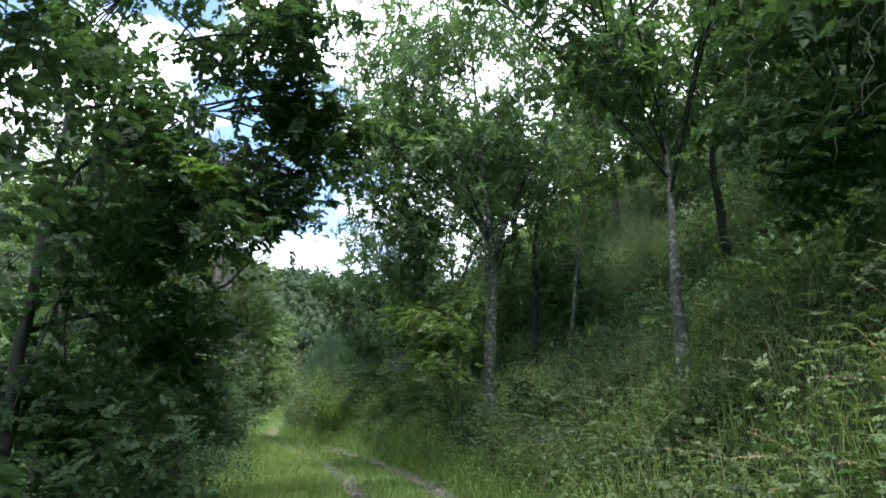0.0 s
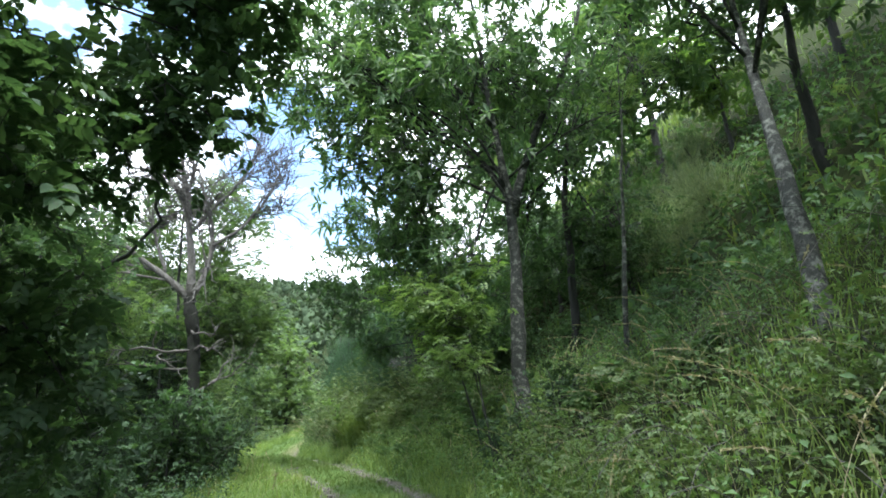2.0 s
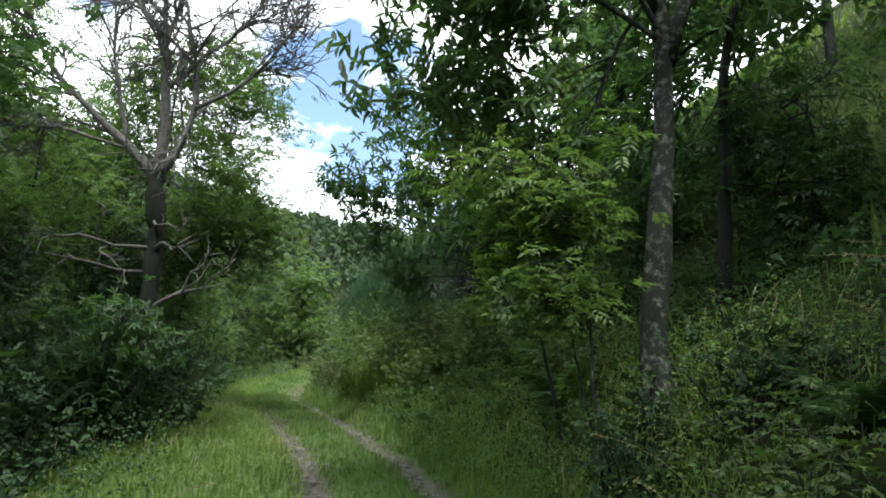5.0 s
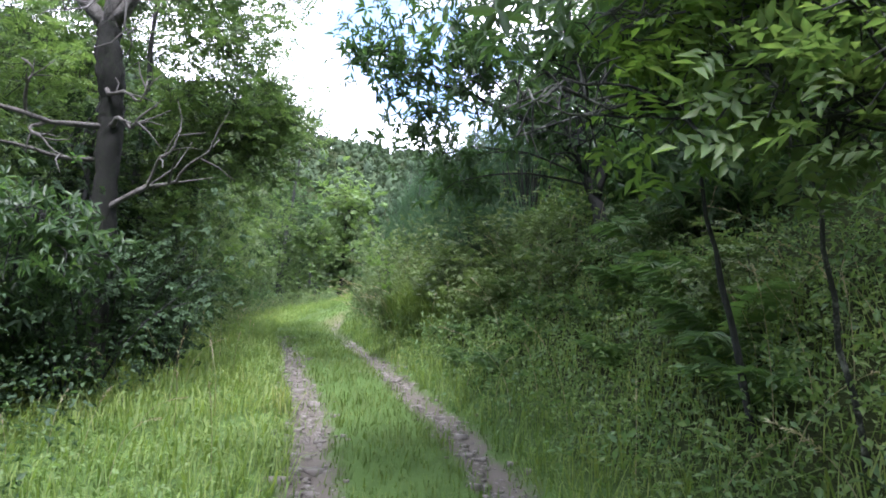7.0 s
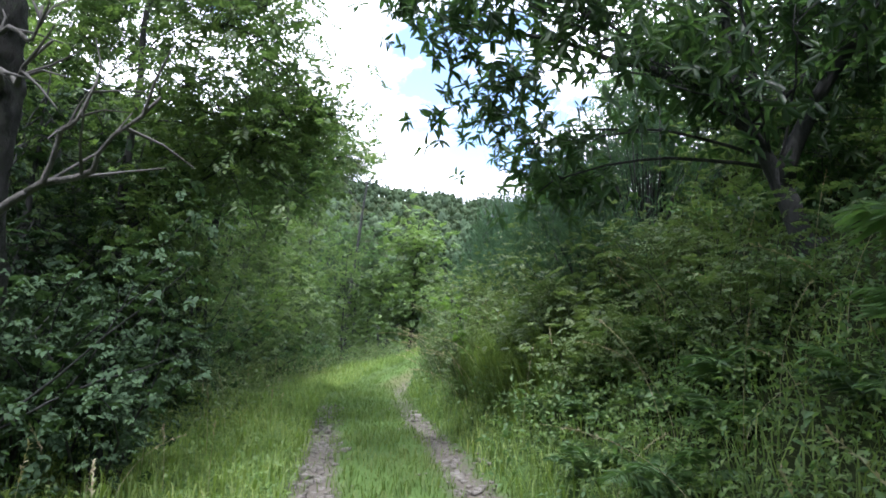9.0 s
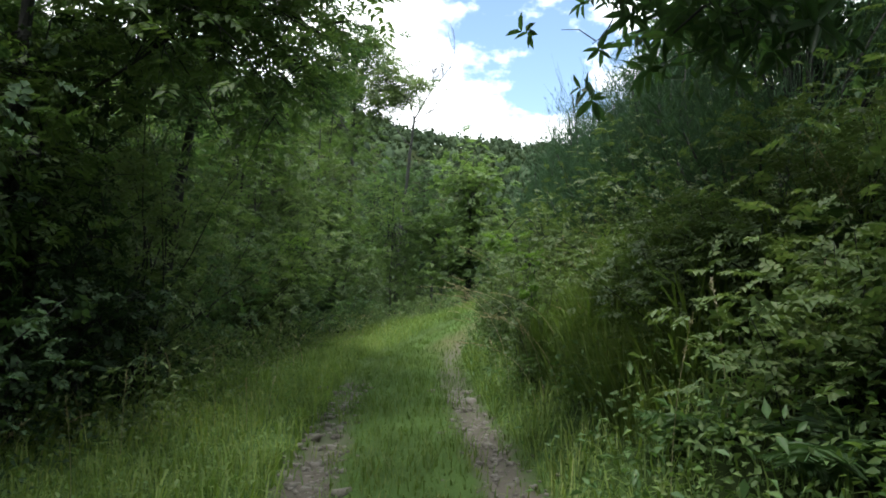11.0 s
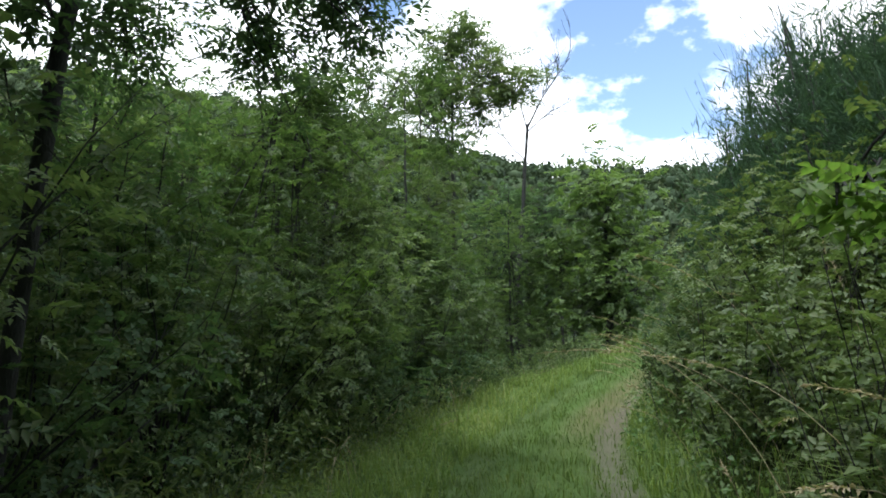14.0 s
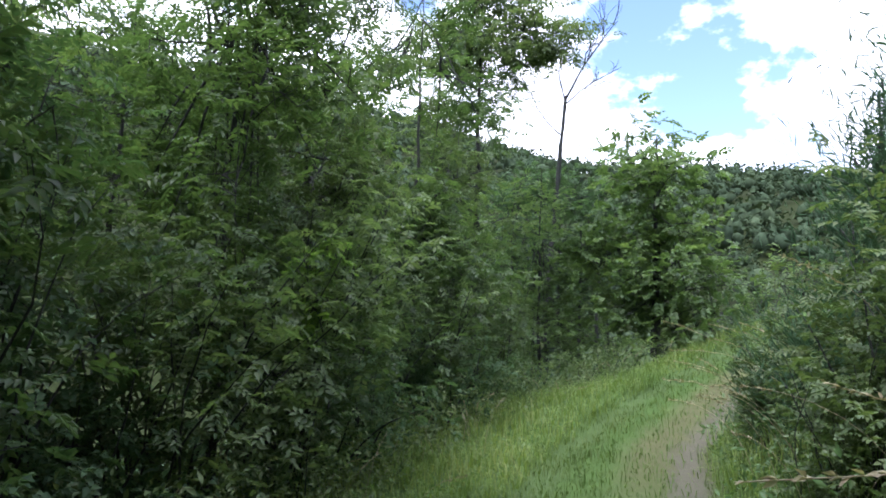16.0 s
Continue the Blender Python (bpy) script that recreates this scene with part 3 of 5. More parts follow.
def fern_frond(rng, length):
    """One arching frond: a rib with two rows of leaflets that shorten towards the tip."""
    t = np.linspace(0, 1, 31)
    rib = np.stack([length * t * 0.85, np.zeros(31), length * (0.75 * t - 0.62 * t ** 2.2)], -1)
    at, way, s = [], [], []
    for i in range(4, 31):
        ln = length * 0.3 * math.sin(math.pi * min(1, (0.12 + t[i]) * 0.88)) ** 0.8 + 0.01
        for side in (-1, 1):
            at.append(rib[i])
            way.append([0.5, side, -0.25 + rng.normal(0, 0.12)])
            s.append(ln * rng.uniform(0.85, 1.1))
    v, f = blades(np.array(at), np.array(way), np.array(s), np.array(s) * 0.14, rng)
    w = 0.004
    rv = np.concatenate([rib + [0, w, 0], rib - [0, w, 0]])
    rf = np.concatenate([[[i, i + 1, i + 32], [i, i + 32, i + 31]] for i in range(30)])
    return tris(np.concatenate([v, rv]), np.concatenate([f, rf + len(v)]))


FRONDS = []


def fern(x, y, size, seed):
    """Bracken: a rosette of fronds."""
    rng = np.random.RandomState(seed)
    if not FRONDS:
        for i in range(4):
            me = fern_frond(rng, 1.0)
            me.materials.append(M_FERN)
            FRONDS.append(me)
    origin = thing("fern", at_ground(x, y), "green bracken fern with arching fronds on the bank", "fern", "ferns")
    for i in range(9):
        ob = new("frond", FRONDS[rng.randint(4)])
        ob.parent = origin
        k = size * rng.uniform(0.75, 1.2)
        ob.matrix_basis = pose(0, 0, 0.1, 0, -rng.uniform(5, 40), i * 40 + rng.uniform(-15, 15)) @ Matrix.Diagonal((k, k, k, 1))


def stalks(name, label, places, seed, high, lean=(0.1, 0.75), toward=None, head=1.0):
    """Tall flowering grass: thin bent stalks with loose seed heads. toward: the way that they mostly bend."""
    rng = np.random.RandomState(seed)
    at = places(rng)
    lines, seeds, ways = [], [], []
    for p in at:
        a, h = rng.uniform(0, 6.28) if toward is None else toward + rng.normal(0, 0.6), high * rng.uniform(0.6, 1.3)
        bow = rng.uniform(*lean)
        t = np.linspace(0, 1, 10)
        out = np.array([math.cos(a), math.sin(a), 0])
        pts = p + out * (h * bow * t ** 2)[:, None] + np.array([0, 0, 1]) * (h * (t - 0.42 * bow * t ** 3))[:, None]
        lines.append((pts, np.linspace(0.0032, 0.0013, 10) * head ** 0.5))
        for _ in range(int(26 * head)):
            q, w = along_line(pts, rng.uniform(0.8 if head > 1 else 0.74, 0.995))
            seeds.append(q)
            ways.append(w + rng.normal(0, 0.35, 3))
    v, f = blades(np.array(seeds), np.array(ways), 0.03, 0.009 * head, rng)
    tv = tubes(lines, 3, False)
    tv.materials.append(M_STRAW)
    bm = bmesh.new()
    bm.from_mesh(tv)
    bm.from_mesh(tris(v, f))
    bm.to_mesh(tv)
    bm.free()
    tagged(new(name, tv), label, "grass", kind="stuff")


def undergrowth(name, label, places, seed, mat, size, width, lift, clump=5):
    """Low leafy weeds: small sprays of leaves close over the ground."""
    rng = np.random.RandomState(seed)
    at = places(rng)
    at = at + np.stack([np.zeros(len(at)), np.zeros(len(at)), rng.uniform(0.02, 1, len(at)) ** 1.3 * lift], -1)
    at = np.repeat(at, clump, 0)
    off = rng.normal(0, 1, at.shape) * [0.07, 0.07, 0.04]
    at = at + off
    s = rng.uniform(0.55, 1.25, (len(at), 1))
    me = tris(*blades(at, unit(off) + rng.normal(0, 0.4, at.shape) + [0, 0, 0.1], size * s, width * s, rng))
    me.materials.append(mat)
    tagged(new(name, me), label, "undergrowth", kind="stuff")


def loose_stones(n, seed):
    """Small angular stones trodden into the ruts."""
    rng = np.random.RandomState(seed)
    y = rng.uniform(-1, 29, n)
    u = rng.choice([-0.75, 0.75], n) + rng.normal(0, 0.14, n)
    x = centre(y) + u
    c = np.stack([x, y, ground_z(x, y) + 0.004], -1)
    cube = np.array([[a, b, d] for a in (-1, 1) for b in (-1, 1) for d in (-1, 1)], float)
    v = cube[None] * (1 + rng.normal(0, 0.22, (n, 8, 3))) * (rng.gamma(1.6, 0.007, n)[:, None, None] + 0.006) * np.array([1, 1, 0.55])
    a = rng.uniform(0, 6.28, n)
    ca, sa = np.cos(a)[:, None], np.sin(a)[:, None]
    v = np.stack([v[..., 0] * ca - v[..., 1] * sa, v[..., 0] * sa + v[..., 1] * ca, v[..., 2]], -1) + c[:, None]
    q = np.array([[0, 1, 3, 2], [4, 6, 7, 5], [0, 4, 5, 1], [2, 3, 7, 6], [0, 2, 6, 4], [1, 5, 7, 3]])
    me = tris(v.reshape(-1, 3), (q[None] + (np.arange(n) * 8)[:, None, None]).reshape(-1, 4))
    me.materials.append(M_STONE)
    tagged(new("track_gravel", me), "grey angular stones trodden into the wheel ruts", "gravel", kind="stuff")

# ---------------------------------------------------------------- chestnuts on the bank
tree("chestnut_tree", "tall forked chestnut with a lichen-grey trunk on the bank", "tree",
     [(3.6, 14.7, 0), (3.7, 14.7, 3.2), (3.8, 14.7, 5.2), (3.6, 14.7, 7.0), (3.3, 14.8, 11.5)], 0.15,
     [((3.0, 14.4, 7.2), (2.4, 2.2, 1.8), 1.0), ((3.4, 14.8, 9.6), (3.0, 2.8, 2.2), 1.3), ((1.0, 14.8, 7.2), (1.3, 1.5, 1.5), 0.8), ((1.5, 14.8, 9.4), (1.7, 1.7, 1.6), 0.85), ((0.2, 14.3, 7.9), (1.1, 1.1, 1.1), 0.5), ((2.6, 15.0, 11.6), (2.7, 2.4, 1.6), 1.3),
      ((1.7, 15.4, 5.4), (1.2, 1.2, 1.0), 0.7), ((2.6, 15.4, 3.8), (0.9, 1.0, 0.7), 0.25), ((5.6, 14.5, 7.2), (1.6, 2.0, 1.8), 0.4)],
     "chestnut", M_CHESTNUT, M_BARK, 11, leaves=38000, clusters=250, spread=0.26, size=1.1, group="chestnuts", first=0.5, thin=0.7,
     forks=[([(3.81, 14.7, 5.2), (4.05, 14.7, 6.1), (4.41, 14.7, 6.85), (5.2, 14.7, 8.3), (5.7, 14.8, 10.0)], 0.095, 0.03), ([(3.62, 14.7, 6.9), (3.0, 14.5, 7.6), (2.2, 14.3, 8.0), (1.2, 14.4, 8.3)], 0.05, 0.015)])
tree("chestnut_tree", "chestnut with a dark trunk and boughs hanging over the track", "tree",
     [(4.05, 22.6, 0), (3.8, 22.6, 2.8), (3.6, 22.6, 3.8), (3.15, 22.6, 4.6), (3.0, 22.7, 9.5)], 0.15,
     [((3.2, 22.6, 6.8), (2.4, 2.0, 1.8), 0.9), ((3.6, 22.3, 5.2), (1.6, 1.5, 1.1), 0.8), ((3.4, 23.0, 9.2), (2.8, 2.6, 2.0), 0.7), ((1.1, 22.8, 5.9), (1.0, 1.1, 0.9), 0.5), ((0.2, 22.8, 5.8), (0.7, 0.9, 0.7), 0.35), ((0.4, 23.3, 4.9), (0.5, 0.6, 0.4), 0.16), ((0.9, 23.2, 7.6), (1.1, 1.2, 1.2), 0.35),
      ((2.3, 22.0, 4.8), (0.9, 1.0, 0.5), 0.26), ((5.4, 22.0, 5.4), (1.6, 2.0, 1.4), 0.6), ((5.0, 23.6, 4.6), (1.5, 1.4, 1.1), 0.6), ((6.2, 22.4, 7.4), (2.0, 1.8, 2.2), 0.9), ((1.4, 24.6, 4.6), (0.9, 1.2, 0.6), 0.3), ((1.2, 23.6, 4.0), (0.8, 0.6, 0.4), 0.14)],
     "chestnut", M_CHESTNUT, M_DARK_BARK, 12, leaves=20000, clusters=160, spread=0.2, size=1.1, group="chestnuts", first=0.52, thin=0.5,
     forks=[([(3.6, 22.6, 3.8), (3.8, 22.5, 4.5), (4.3, 22.4, 5.3), (5.2, 22.3, 6.4)], 0.1, 0.03), ([(3.25, 22.6, 4.4), (2.6, 22.6, 4.9), (1.6, 22.8, 5.4), (0.4, 22.9, 5.7)], 0.06, 0.015)])
tree("chestnut_tree", "chestnut with a mottled trunk leaning over the steep bank", "tree",
     [(4.75, 8.4, 0), (5.0, 8.9, 3.4), (5.9, 10.4, 5.8), (6.4, 11.4, 10.5)], 0.11,
     # Last five lobes: added crown, nearly all out of view, to shade the bank.
     [((5.6, 10.0, 8.8), (2.6, 2.4, 2.2), 1.0), ((7.2, 10.5, 7.6), (1.8, 2.0, 1.4), 0.5), ((4.4, 10.2, 7.4), (1.2, 1.4, 1.0), 0.7), ((6.8, 12.0, 7.2), (1.6, 1.6, 1.0), 0.4), ((2.8, 9.0, 8.8), (1.8, 2.0, 1.0), 0.7), ((0.8, 9.6, 9.6), (1.6, 1.8, 1.0), 0.6), ((3.2, 6.6, 8.4), (1.8, 1.8, 1.0), 0.6), ((4.0, 2.6, 8.8), (1.9, 1.8, 0.9), 0.6), ((4.6, 5.2, 9.4), (1.8, 1.8, 0.9), 0.6)],
     "chestnut", M_CHESTNUT, M_BARK, 13, leaves=18500, clusters=135, size=1.25, group="chestnuts", first=0.6)
tree("chestnut_tree", "slim chestnut standing farther up the bank", "tree",
     [(5.25, 16.6, 0), (5.37, 16.6, 4.5), (5.4, 16.6, 6.5), (6.1, 16.6, 8.8), (6.3, 16.8, 11.5)], 0.1,
     # Last two lobes: extra canopy, mostly above the view, shading the bank beyond.
     [((5.4, 17.0, 8.5), (2.4, 2.4, 2.6), 1.0), ((5.6, 18.0, 5.8), (1.8, 1.8, 1.4), 0.5), ((3.1, 18.0, 9.5), (1.8, 1.6, 1.3), 0.7), ((1.8, 18.3, 9.8), (1.3, 1.4, 1.1), 0.45)],
     "chestnut", M_CHESTNUT, M_DARK_BARK, 14, leaves=14000, clusters=95, size=1.25, group="chestnuts", first=0.4)
tree("young_tree", "thin pale sapling with a straight bare stem", "tree", [(4.8, 12.9, 0), (5.05, 12.9, 4.5), (5.45, 12.9, 7.6)], 0.045,
     [((5.4, 13.0, 6.9), (0.9, 0.9, 0.9), 1.0)], "ash", M_LOCUST, M_BARK, 15, leaves=2200, clusters=12, first=0.6)
# The brighter leaf colour stands for sun on this sapling.
tree("chestnut_sapling", "young chestnut with bright sunlit leaves over the track", "tree", [(3.3, 15.3, 0), (2.9, 15.1, 2.6), (2.6, 14.9, 4.8)], 0.018,
     [((1.89, 14.70, 2.70), (0.6, 0.5, 0.3), 0.6), ((2.49, 14.70, 3.30), (0.8, 0.7, 0.45), 0.9), ((1.63, 15.00, 3.94), (0.6, 0.6, 0.5), 0.5), ((3.01, 14.80, 4.05), (0.6, 0.6, 0.5), 0.5)],
     "ash", M_YOUNG_SUNLIT, M_BARK, 16, droop=0.2, leaves=2600, clusters=34, spread=0.16, size=1.1, first=0.35, room=0.6)
tree("chestnut_sapling", "leafy young chestnut at the foot of the tall trunk", "tree", [(3.0, 14.1, 0), (2.8, 14.1, 2.6), (2.6, 14.1, 4.2)], 0.02,
     [((2.58, 14.20, 2.69), (0.45, 0.5, 0.4), 0.8), ((2.61, 14.20, 3.34), (0.5, 0.5, 0.45), 0.9), ((2.18, 14.40, 3.73), (0.5, 0.5, 0.4), 0.6)],
     "ash", M_LOCUST, M_BARK, 18, droop=0.2, leaves=3400, clusters=36, spread=0.18, size=1.1, first=0.3, room=0.6)
for x, y, top, s in ((2.6, 16.2, 3.5, 141), (4.3, 19.6, 4.0, 144)):
    tree("chestnut_sapling", "bushy chestnut regrowth with flat sprays of leaves on the bank", "tree", [(x + 0.6, y, 0), (x + 0.3, y, top * 0.7), (x, y, top + 0.3)], 0.025,
         [((x - 0.2, y, top - 0.2), (0.8, 0.9, 0.7), 1.0)], "chestnut", M_CHESTNUT, M_DARK_BARK, s, leaves=1500, clusters=18, spread=0.15, size=0.95, group="chestnut regrowth", first=0.2, thin=0.5)
tree("bank_tree", "light-crowned tree above the broom on the slope", "tree", [(8.2, 12.4, 0), (8.0, 12.3, 7.0), (7.9, 12.2, 11.5)], 0.11,
     [((7.7, 12.2, 9.6), (2.5, 2.2, 2.2), 1.0)], "hazel", M_LOCUST, M_DARK_BARK, 29, leaves=6500, clusters=40, size=1.4, group="trees up the slope", first=0.5)
# Sunshine on this crown is put into its lime leaf colour.
tree("bank_tree", "small tree with bright sunlit leaves high on the slope", "tree", [(10.9, 19.0, 0), (10.8, 19.0, 9.6), (10.6, 19.0, 12.0)], 0.07,
     [((10.7, 18.8, 10.4), (1.3, 1.3, 1.7), 1.0)], "hazel", M_YOUNG_SUNLIT, M_DARK_BARK, 16, leaves=4200, clusters=34, size=1.3, group="trees up the slope", first=0.2)
# trees and shrubs up the slope
for x, y, high, s, mat in ((7.4, 3.4, 8.5, 21, M_HAZEL), (12.4, 13.4, 6.5, 22, M_LOCUST), (9.4, 20, 8.5, 23, M_HAZEL), (7.6, 25.5, 8, 24, M_HAZEL), (5.8, 0.6, 7.5, 25, M_HAZEL),
                           (8.0, 30.5, 8, 26, M_ASH), (10.5, 8.5, 8.5, 27, M_LOCUST), (6.0, 5.6, 5.0, 28, M_HAZEL),
                           (12.0, 5.5, 8, 17, M_LOCUST), (13.0, 11.5, 8, 18, M_HAZEL), (12.5, 16.5, 8, 19, M_LOCUST), (10.4, 24.5, 8, 20, M_HAZEL)):
    z = float(ground_z(x, y))
    tree("bank_tree", "leafy tree on the slope above the track", "tree", [(x, y, 0), (x - 0.2, y, z + high * 0.5), (x - 0.3, y + 0.2, z + high)], 0.12,
         [((x, y, z + high * 0.62), (2.2, 2.2, high * 0.36), 1.0), ((x - 1.3, y, z + high * 0.32), (1.4, 1.6, high * 0.26), 0.6)],
         "broad" if s in (21, 25, 28) else "hazel", mat, M_DARK_BARK, s, leaves=7500 if s in (21, 25, 28) else 3800, clusters=38, size=1.15 if s in (21, 25, 28) else 2.1, group="trees up the slope")

# ---------------------------------------------------------------- trees on the falling side
for x, y, high, s, lobes in (
        # Last two lobes: unseen crown added over the track to cast shade.
        (-3.2, 4.4, 8.2, 31, [((-2.3, 4.6, 4.9), (1.1, 1.6, 1.5), 0.7), ((-3.2, 4.6, 2.2), (1.1, 1.8, 1.6), 0.9), ((-3.0, 5.0, 7.2), (1.6, 1.8, 1.4), 0.5), ((-0.8, 3.6, 7.6), (1.6, 1.8, 0.9), 0.5), ((1.0, 5.4, 8.4), (1.5, 1.8, 0.9), 0.5)]),
        (-3.3, 8.2, 7.6, 32, [((-2.0, 7.6, 4.3), (1.2, 1.6, 1.3), 0.8), ((-3.2, 8.4, 2.0), (1.1, 1.8, 1.6), 0.8), ((-2.4, 8.6, 6.3), (1.8, 1.8, 1.3), 0.4), ((-0.8, 9.6, 4.8), (1.1, 1.2, 0.8), 0.45), ((-2.2, 9.6, 3.9), (0.8, 1.0, 0.9), 0.4), ((-1.9, 10.3, 2.4), (0.7, 1.0, 1.3), 0.5), ((-0.9, 8.8, 6.7), (1.3, 1.4, 1.0), 0.5), ((0.15, 10.0, 6.0), (0.9, 0.9, 0.8), 0.45)]),
        (-4.4, 12.4, 9.0, 33, [((-4.0, 12.4, 6.0), (1.5, 1.9, 2.4), 1.0), ((-3.8, 12.4, 1.8), (1.1, 1.9, 1.5), 0.9), ((-2.9, 12.6, 2.4), (0.8, 1.2, 1.6), 0.7)]),
        (-5.6, 7.0, 9.5, 34, [((-5.4, 7.0, 6.0), (1.6, 2.4, 2.4), 0.9), ((-5.2, 8.6, 2.5), (1.4, 2.4, 2.0), 0.7)]),
        # Middle lobe is added above the view to keep light off the bank.
        (-2.9, 1.0, 7.0, 35, [((-2.7, 1.4, 4.6), (1.0, 1.6, 1.9), 0.6), ((-0.4, 0.4, 7.0), (1.6, 1.8, 0.9), 0.6), ((-2.8, 1.4, 1.8), (1.0, 1.6, 1.4), 0.8)]),
        (-5.0, 16.4, 9.0, 36, [((-4.9, 16.4, 6.0), (1.7, 2.0, 2.6), 1.1), ((-4.4, 16.2, 1.5), (1.2, 2.0, 1.2), 0.8)])):
    tree("hazel_tree", "broad-leaved hazel leaning over the grassy verge", "tree", [(x, y, 0), (x + 0.1, y, high * 0.5), (x + 0.3, y + 0.1, high * 0.92)], 0.09,
         lobes, "broad" if s in (31, 32, 35) else "hazel", M_HAZEL, M_DARK_BARK, s, leaves=22000 if s == 32 else (14500 if s == 31 else 11000), clusters=100 if s == 32 else 80, spread=0.2, size=1.1, group="hazels", first=0.1)
for x, y, high, s, lobes in (
        (-4.6, 24.6, 11.0, 41, [((-2.8, 24.8, 5.8), (1.6, 1.7, 2.4), 1.5), ((-4.2, 24.6, 8.4), (2.0, 2.0, 2.4), 0.9), ((-4.5, 23.8, 3.6), (1.3, 1.6, 1.7), 0.7), ((-2.3, 25.4, 8.2), (1.3, 1.4, 1.6), 0.5), ((-5.4, 25.6, 5.8), (1.5, 1.7, 2.2), 1.1), ((-1.9, 24.7, 5.0), (0.9, 0.9, 1.1), 0.4), ((-3.7, 25.8, 9.6), (1.5, 1.4, 1.4), 0.7), ((-5.5, 25.6, 8.4), (1.3, 1.4, 1.6), 0.6)]),
        (-8.2, 21.6, 12.5, 43, [((-7.6, 21.6, 8.4), (2.4, 2.4, 3.4), 1.2), ((-7.4, 21.0, 3.6), (1.8, 2.6, 2.2), 0.8)]),
        (-6.4, 22.4, 7.6, 45, [((-6.2, 22.4, 4.8), (1.5, 1.8, 2.2), 1.0), ((-5.6, 22.0, 1.8), (1.2, 1.6, 1.4), 0.6)]),
        (-7.4, 27.0, 10.5, 47, [((-6.8, 26.6, 7.2), (1.8, 1.7, 2.6), 1.0), ((-6.9, 26.4, 3.6), (1.4, 1.6, 1.8), 0.6), ((-7.1, 25.2, 6.6), (1.5, 1.5, 1.8), 0.7)]),
        # Upper crown added mostly out of view, to shade the verge shrubs.
        (-6.8, 18.6, 9.6, 46, [((-6.2, 18.4, 6.6), (1.9, 2.0, 2.6), 1.0), ((-6.8, 18.8, 3.4), (1.4, 1.6, 1.6), 0.4)]),
        (-9.0, 33.0, 7.5, 44, [((-8.7, 33.0, 5.3), (2.0, 2.4, 2.6), 1.0)])):
    tree("locust_tree", "tall airy tree with small light-green leaves", "tree", [(x, y, 0), (x + 0.1, y, high * 0.5), (x + 0.2, y + 0.1, high * 0.95)], 0.085 if s == 41 else 0.07,
         lobes, "locust", M_LOCUST, M_DARK_BARK, s, leaves=54000 if s == 41 else 16000, clusters=200 if s == 41 else 80, spread=0.22, size=1.8, thin=0.5, group="airy trees", first=0.15)
tree("walnut_tree", "dark tree whose leafy boughs hang over the hedge", "tree", [(-4.6, 26.9, 0), (-4.35, 27.0, 4.0), (-3.98, 27.05, 5.35), (-3.85, 27.2, 6.6), (-3.6, 27.8, 8.8)], 0.07,
     [((-4.9, 28.8, 6.5), (1.4, 1.2, 0.8), 0.9), ((-3.6, 29.6, 6.4), (1.2, 1.1, 0.7), 0.6), ((-5.6, 28.2, 5.5), (0.9, 1.1, 0.6), 0.5), ((-4.4, 28.4, 8.4), (1.8, 1.6, 1.1), 0.7), ((-4.4, 29.5, 5.25), (0.7, 0.5, 0.4), 0.3), ((-3.75, 29.7, 5.4), (0.6, 0.5, 0.35), 0.24), ((-4.3, 26.6, 4.5), (0.7, 0.7, 0.8), 0.4)],
     "ash", M_HAZEL, M_DARK_BARK, 42, leaves=15000, clusters=110, spread=0.22, size=1.35, first=0.55, thin=0.8,
     forks=[([(-4.0, 27.05, 5.2), (-4.5, 27.7, 5.9), (-5.0, 28.4, 6.4), (-5.6, 28.9, 7.4)], 0.05, 0.015), ([(-3.9, 27.15, 6.2), (-3.8, 28.2, 6.5), (-3.5, 29.3, 6.5), (-3.0, 30.0, 6.4)], 0.04, 0.012)])
for x, y, high, s, wide in ((-7.0, 27.4, 5.6, 76, 1.3), (-6.8, 29.4, 5.5, 75, 1.3), (-6.3, 32.2, 6.6, 51, 1.4), (-7.0, 34.6, 7.9, 52, 1.7), (-6.8, 37.6, 8.6, 53, 1.6), (-7.3, 40.6, 7.0, 54, 1.5), (-8.6, 37, 7.5, 55, 1.7), (-7.9, 29.8, 6.2, 56, 1.5),
                         (-9.0, 46.5, 8.4, 57, 1.7), (-6.5, 44.6, 7.4, 71, 1.3), (-6.0, 52, 8.8, 69, 1.8), (-2.6, 54.5, 7.0, 70, 2.0), (-10, 42, 7.5, 60, 1.7), (-6.6, 50.5, 6.5, 62, 1.5), (0.0, 55, 6.0, 59, 2.0), (2.6, 52, 4.6, 63, 1.8)):
    z = float(ground_z(x, y))
    tree("young_tree", "young bushy tree in the hedge beside the track", "tree", [(x, y, 0), (x, y, z + high * 0.5), (x + 0.1, y, z + high * 0.95)], 0.055,
         [((x + 0.1, y, z + high * 0.62), (wide, wide, high * 0.38), 1.0), ((x + 0.4, y, z + high * 0.25), (wide * 0.8, wide, high * 0.25), 0.7)],
         "locust", M_HAZEL if s in (60, 75, 76) else (M_LOCUST if s % 2 or s == 70 else M_ASH), M_DARK_BARK, s, leaves=13000 if s in (69, 70) else (7000 if s in (55, 59, 60, 63) else (18000 if s in (51, 52, 53, 56) else 11000)), clusters=50, spread=0.24, size=1.5 if s in (59, 63, 69, 70) else 2.2 if s in (55, 60) else (1.5 if s in (51, 52, 56) else 1.75), group="hedge trees", first=0.06)
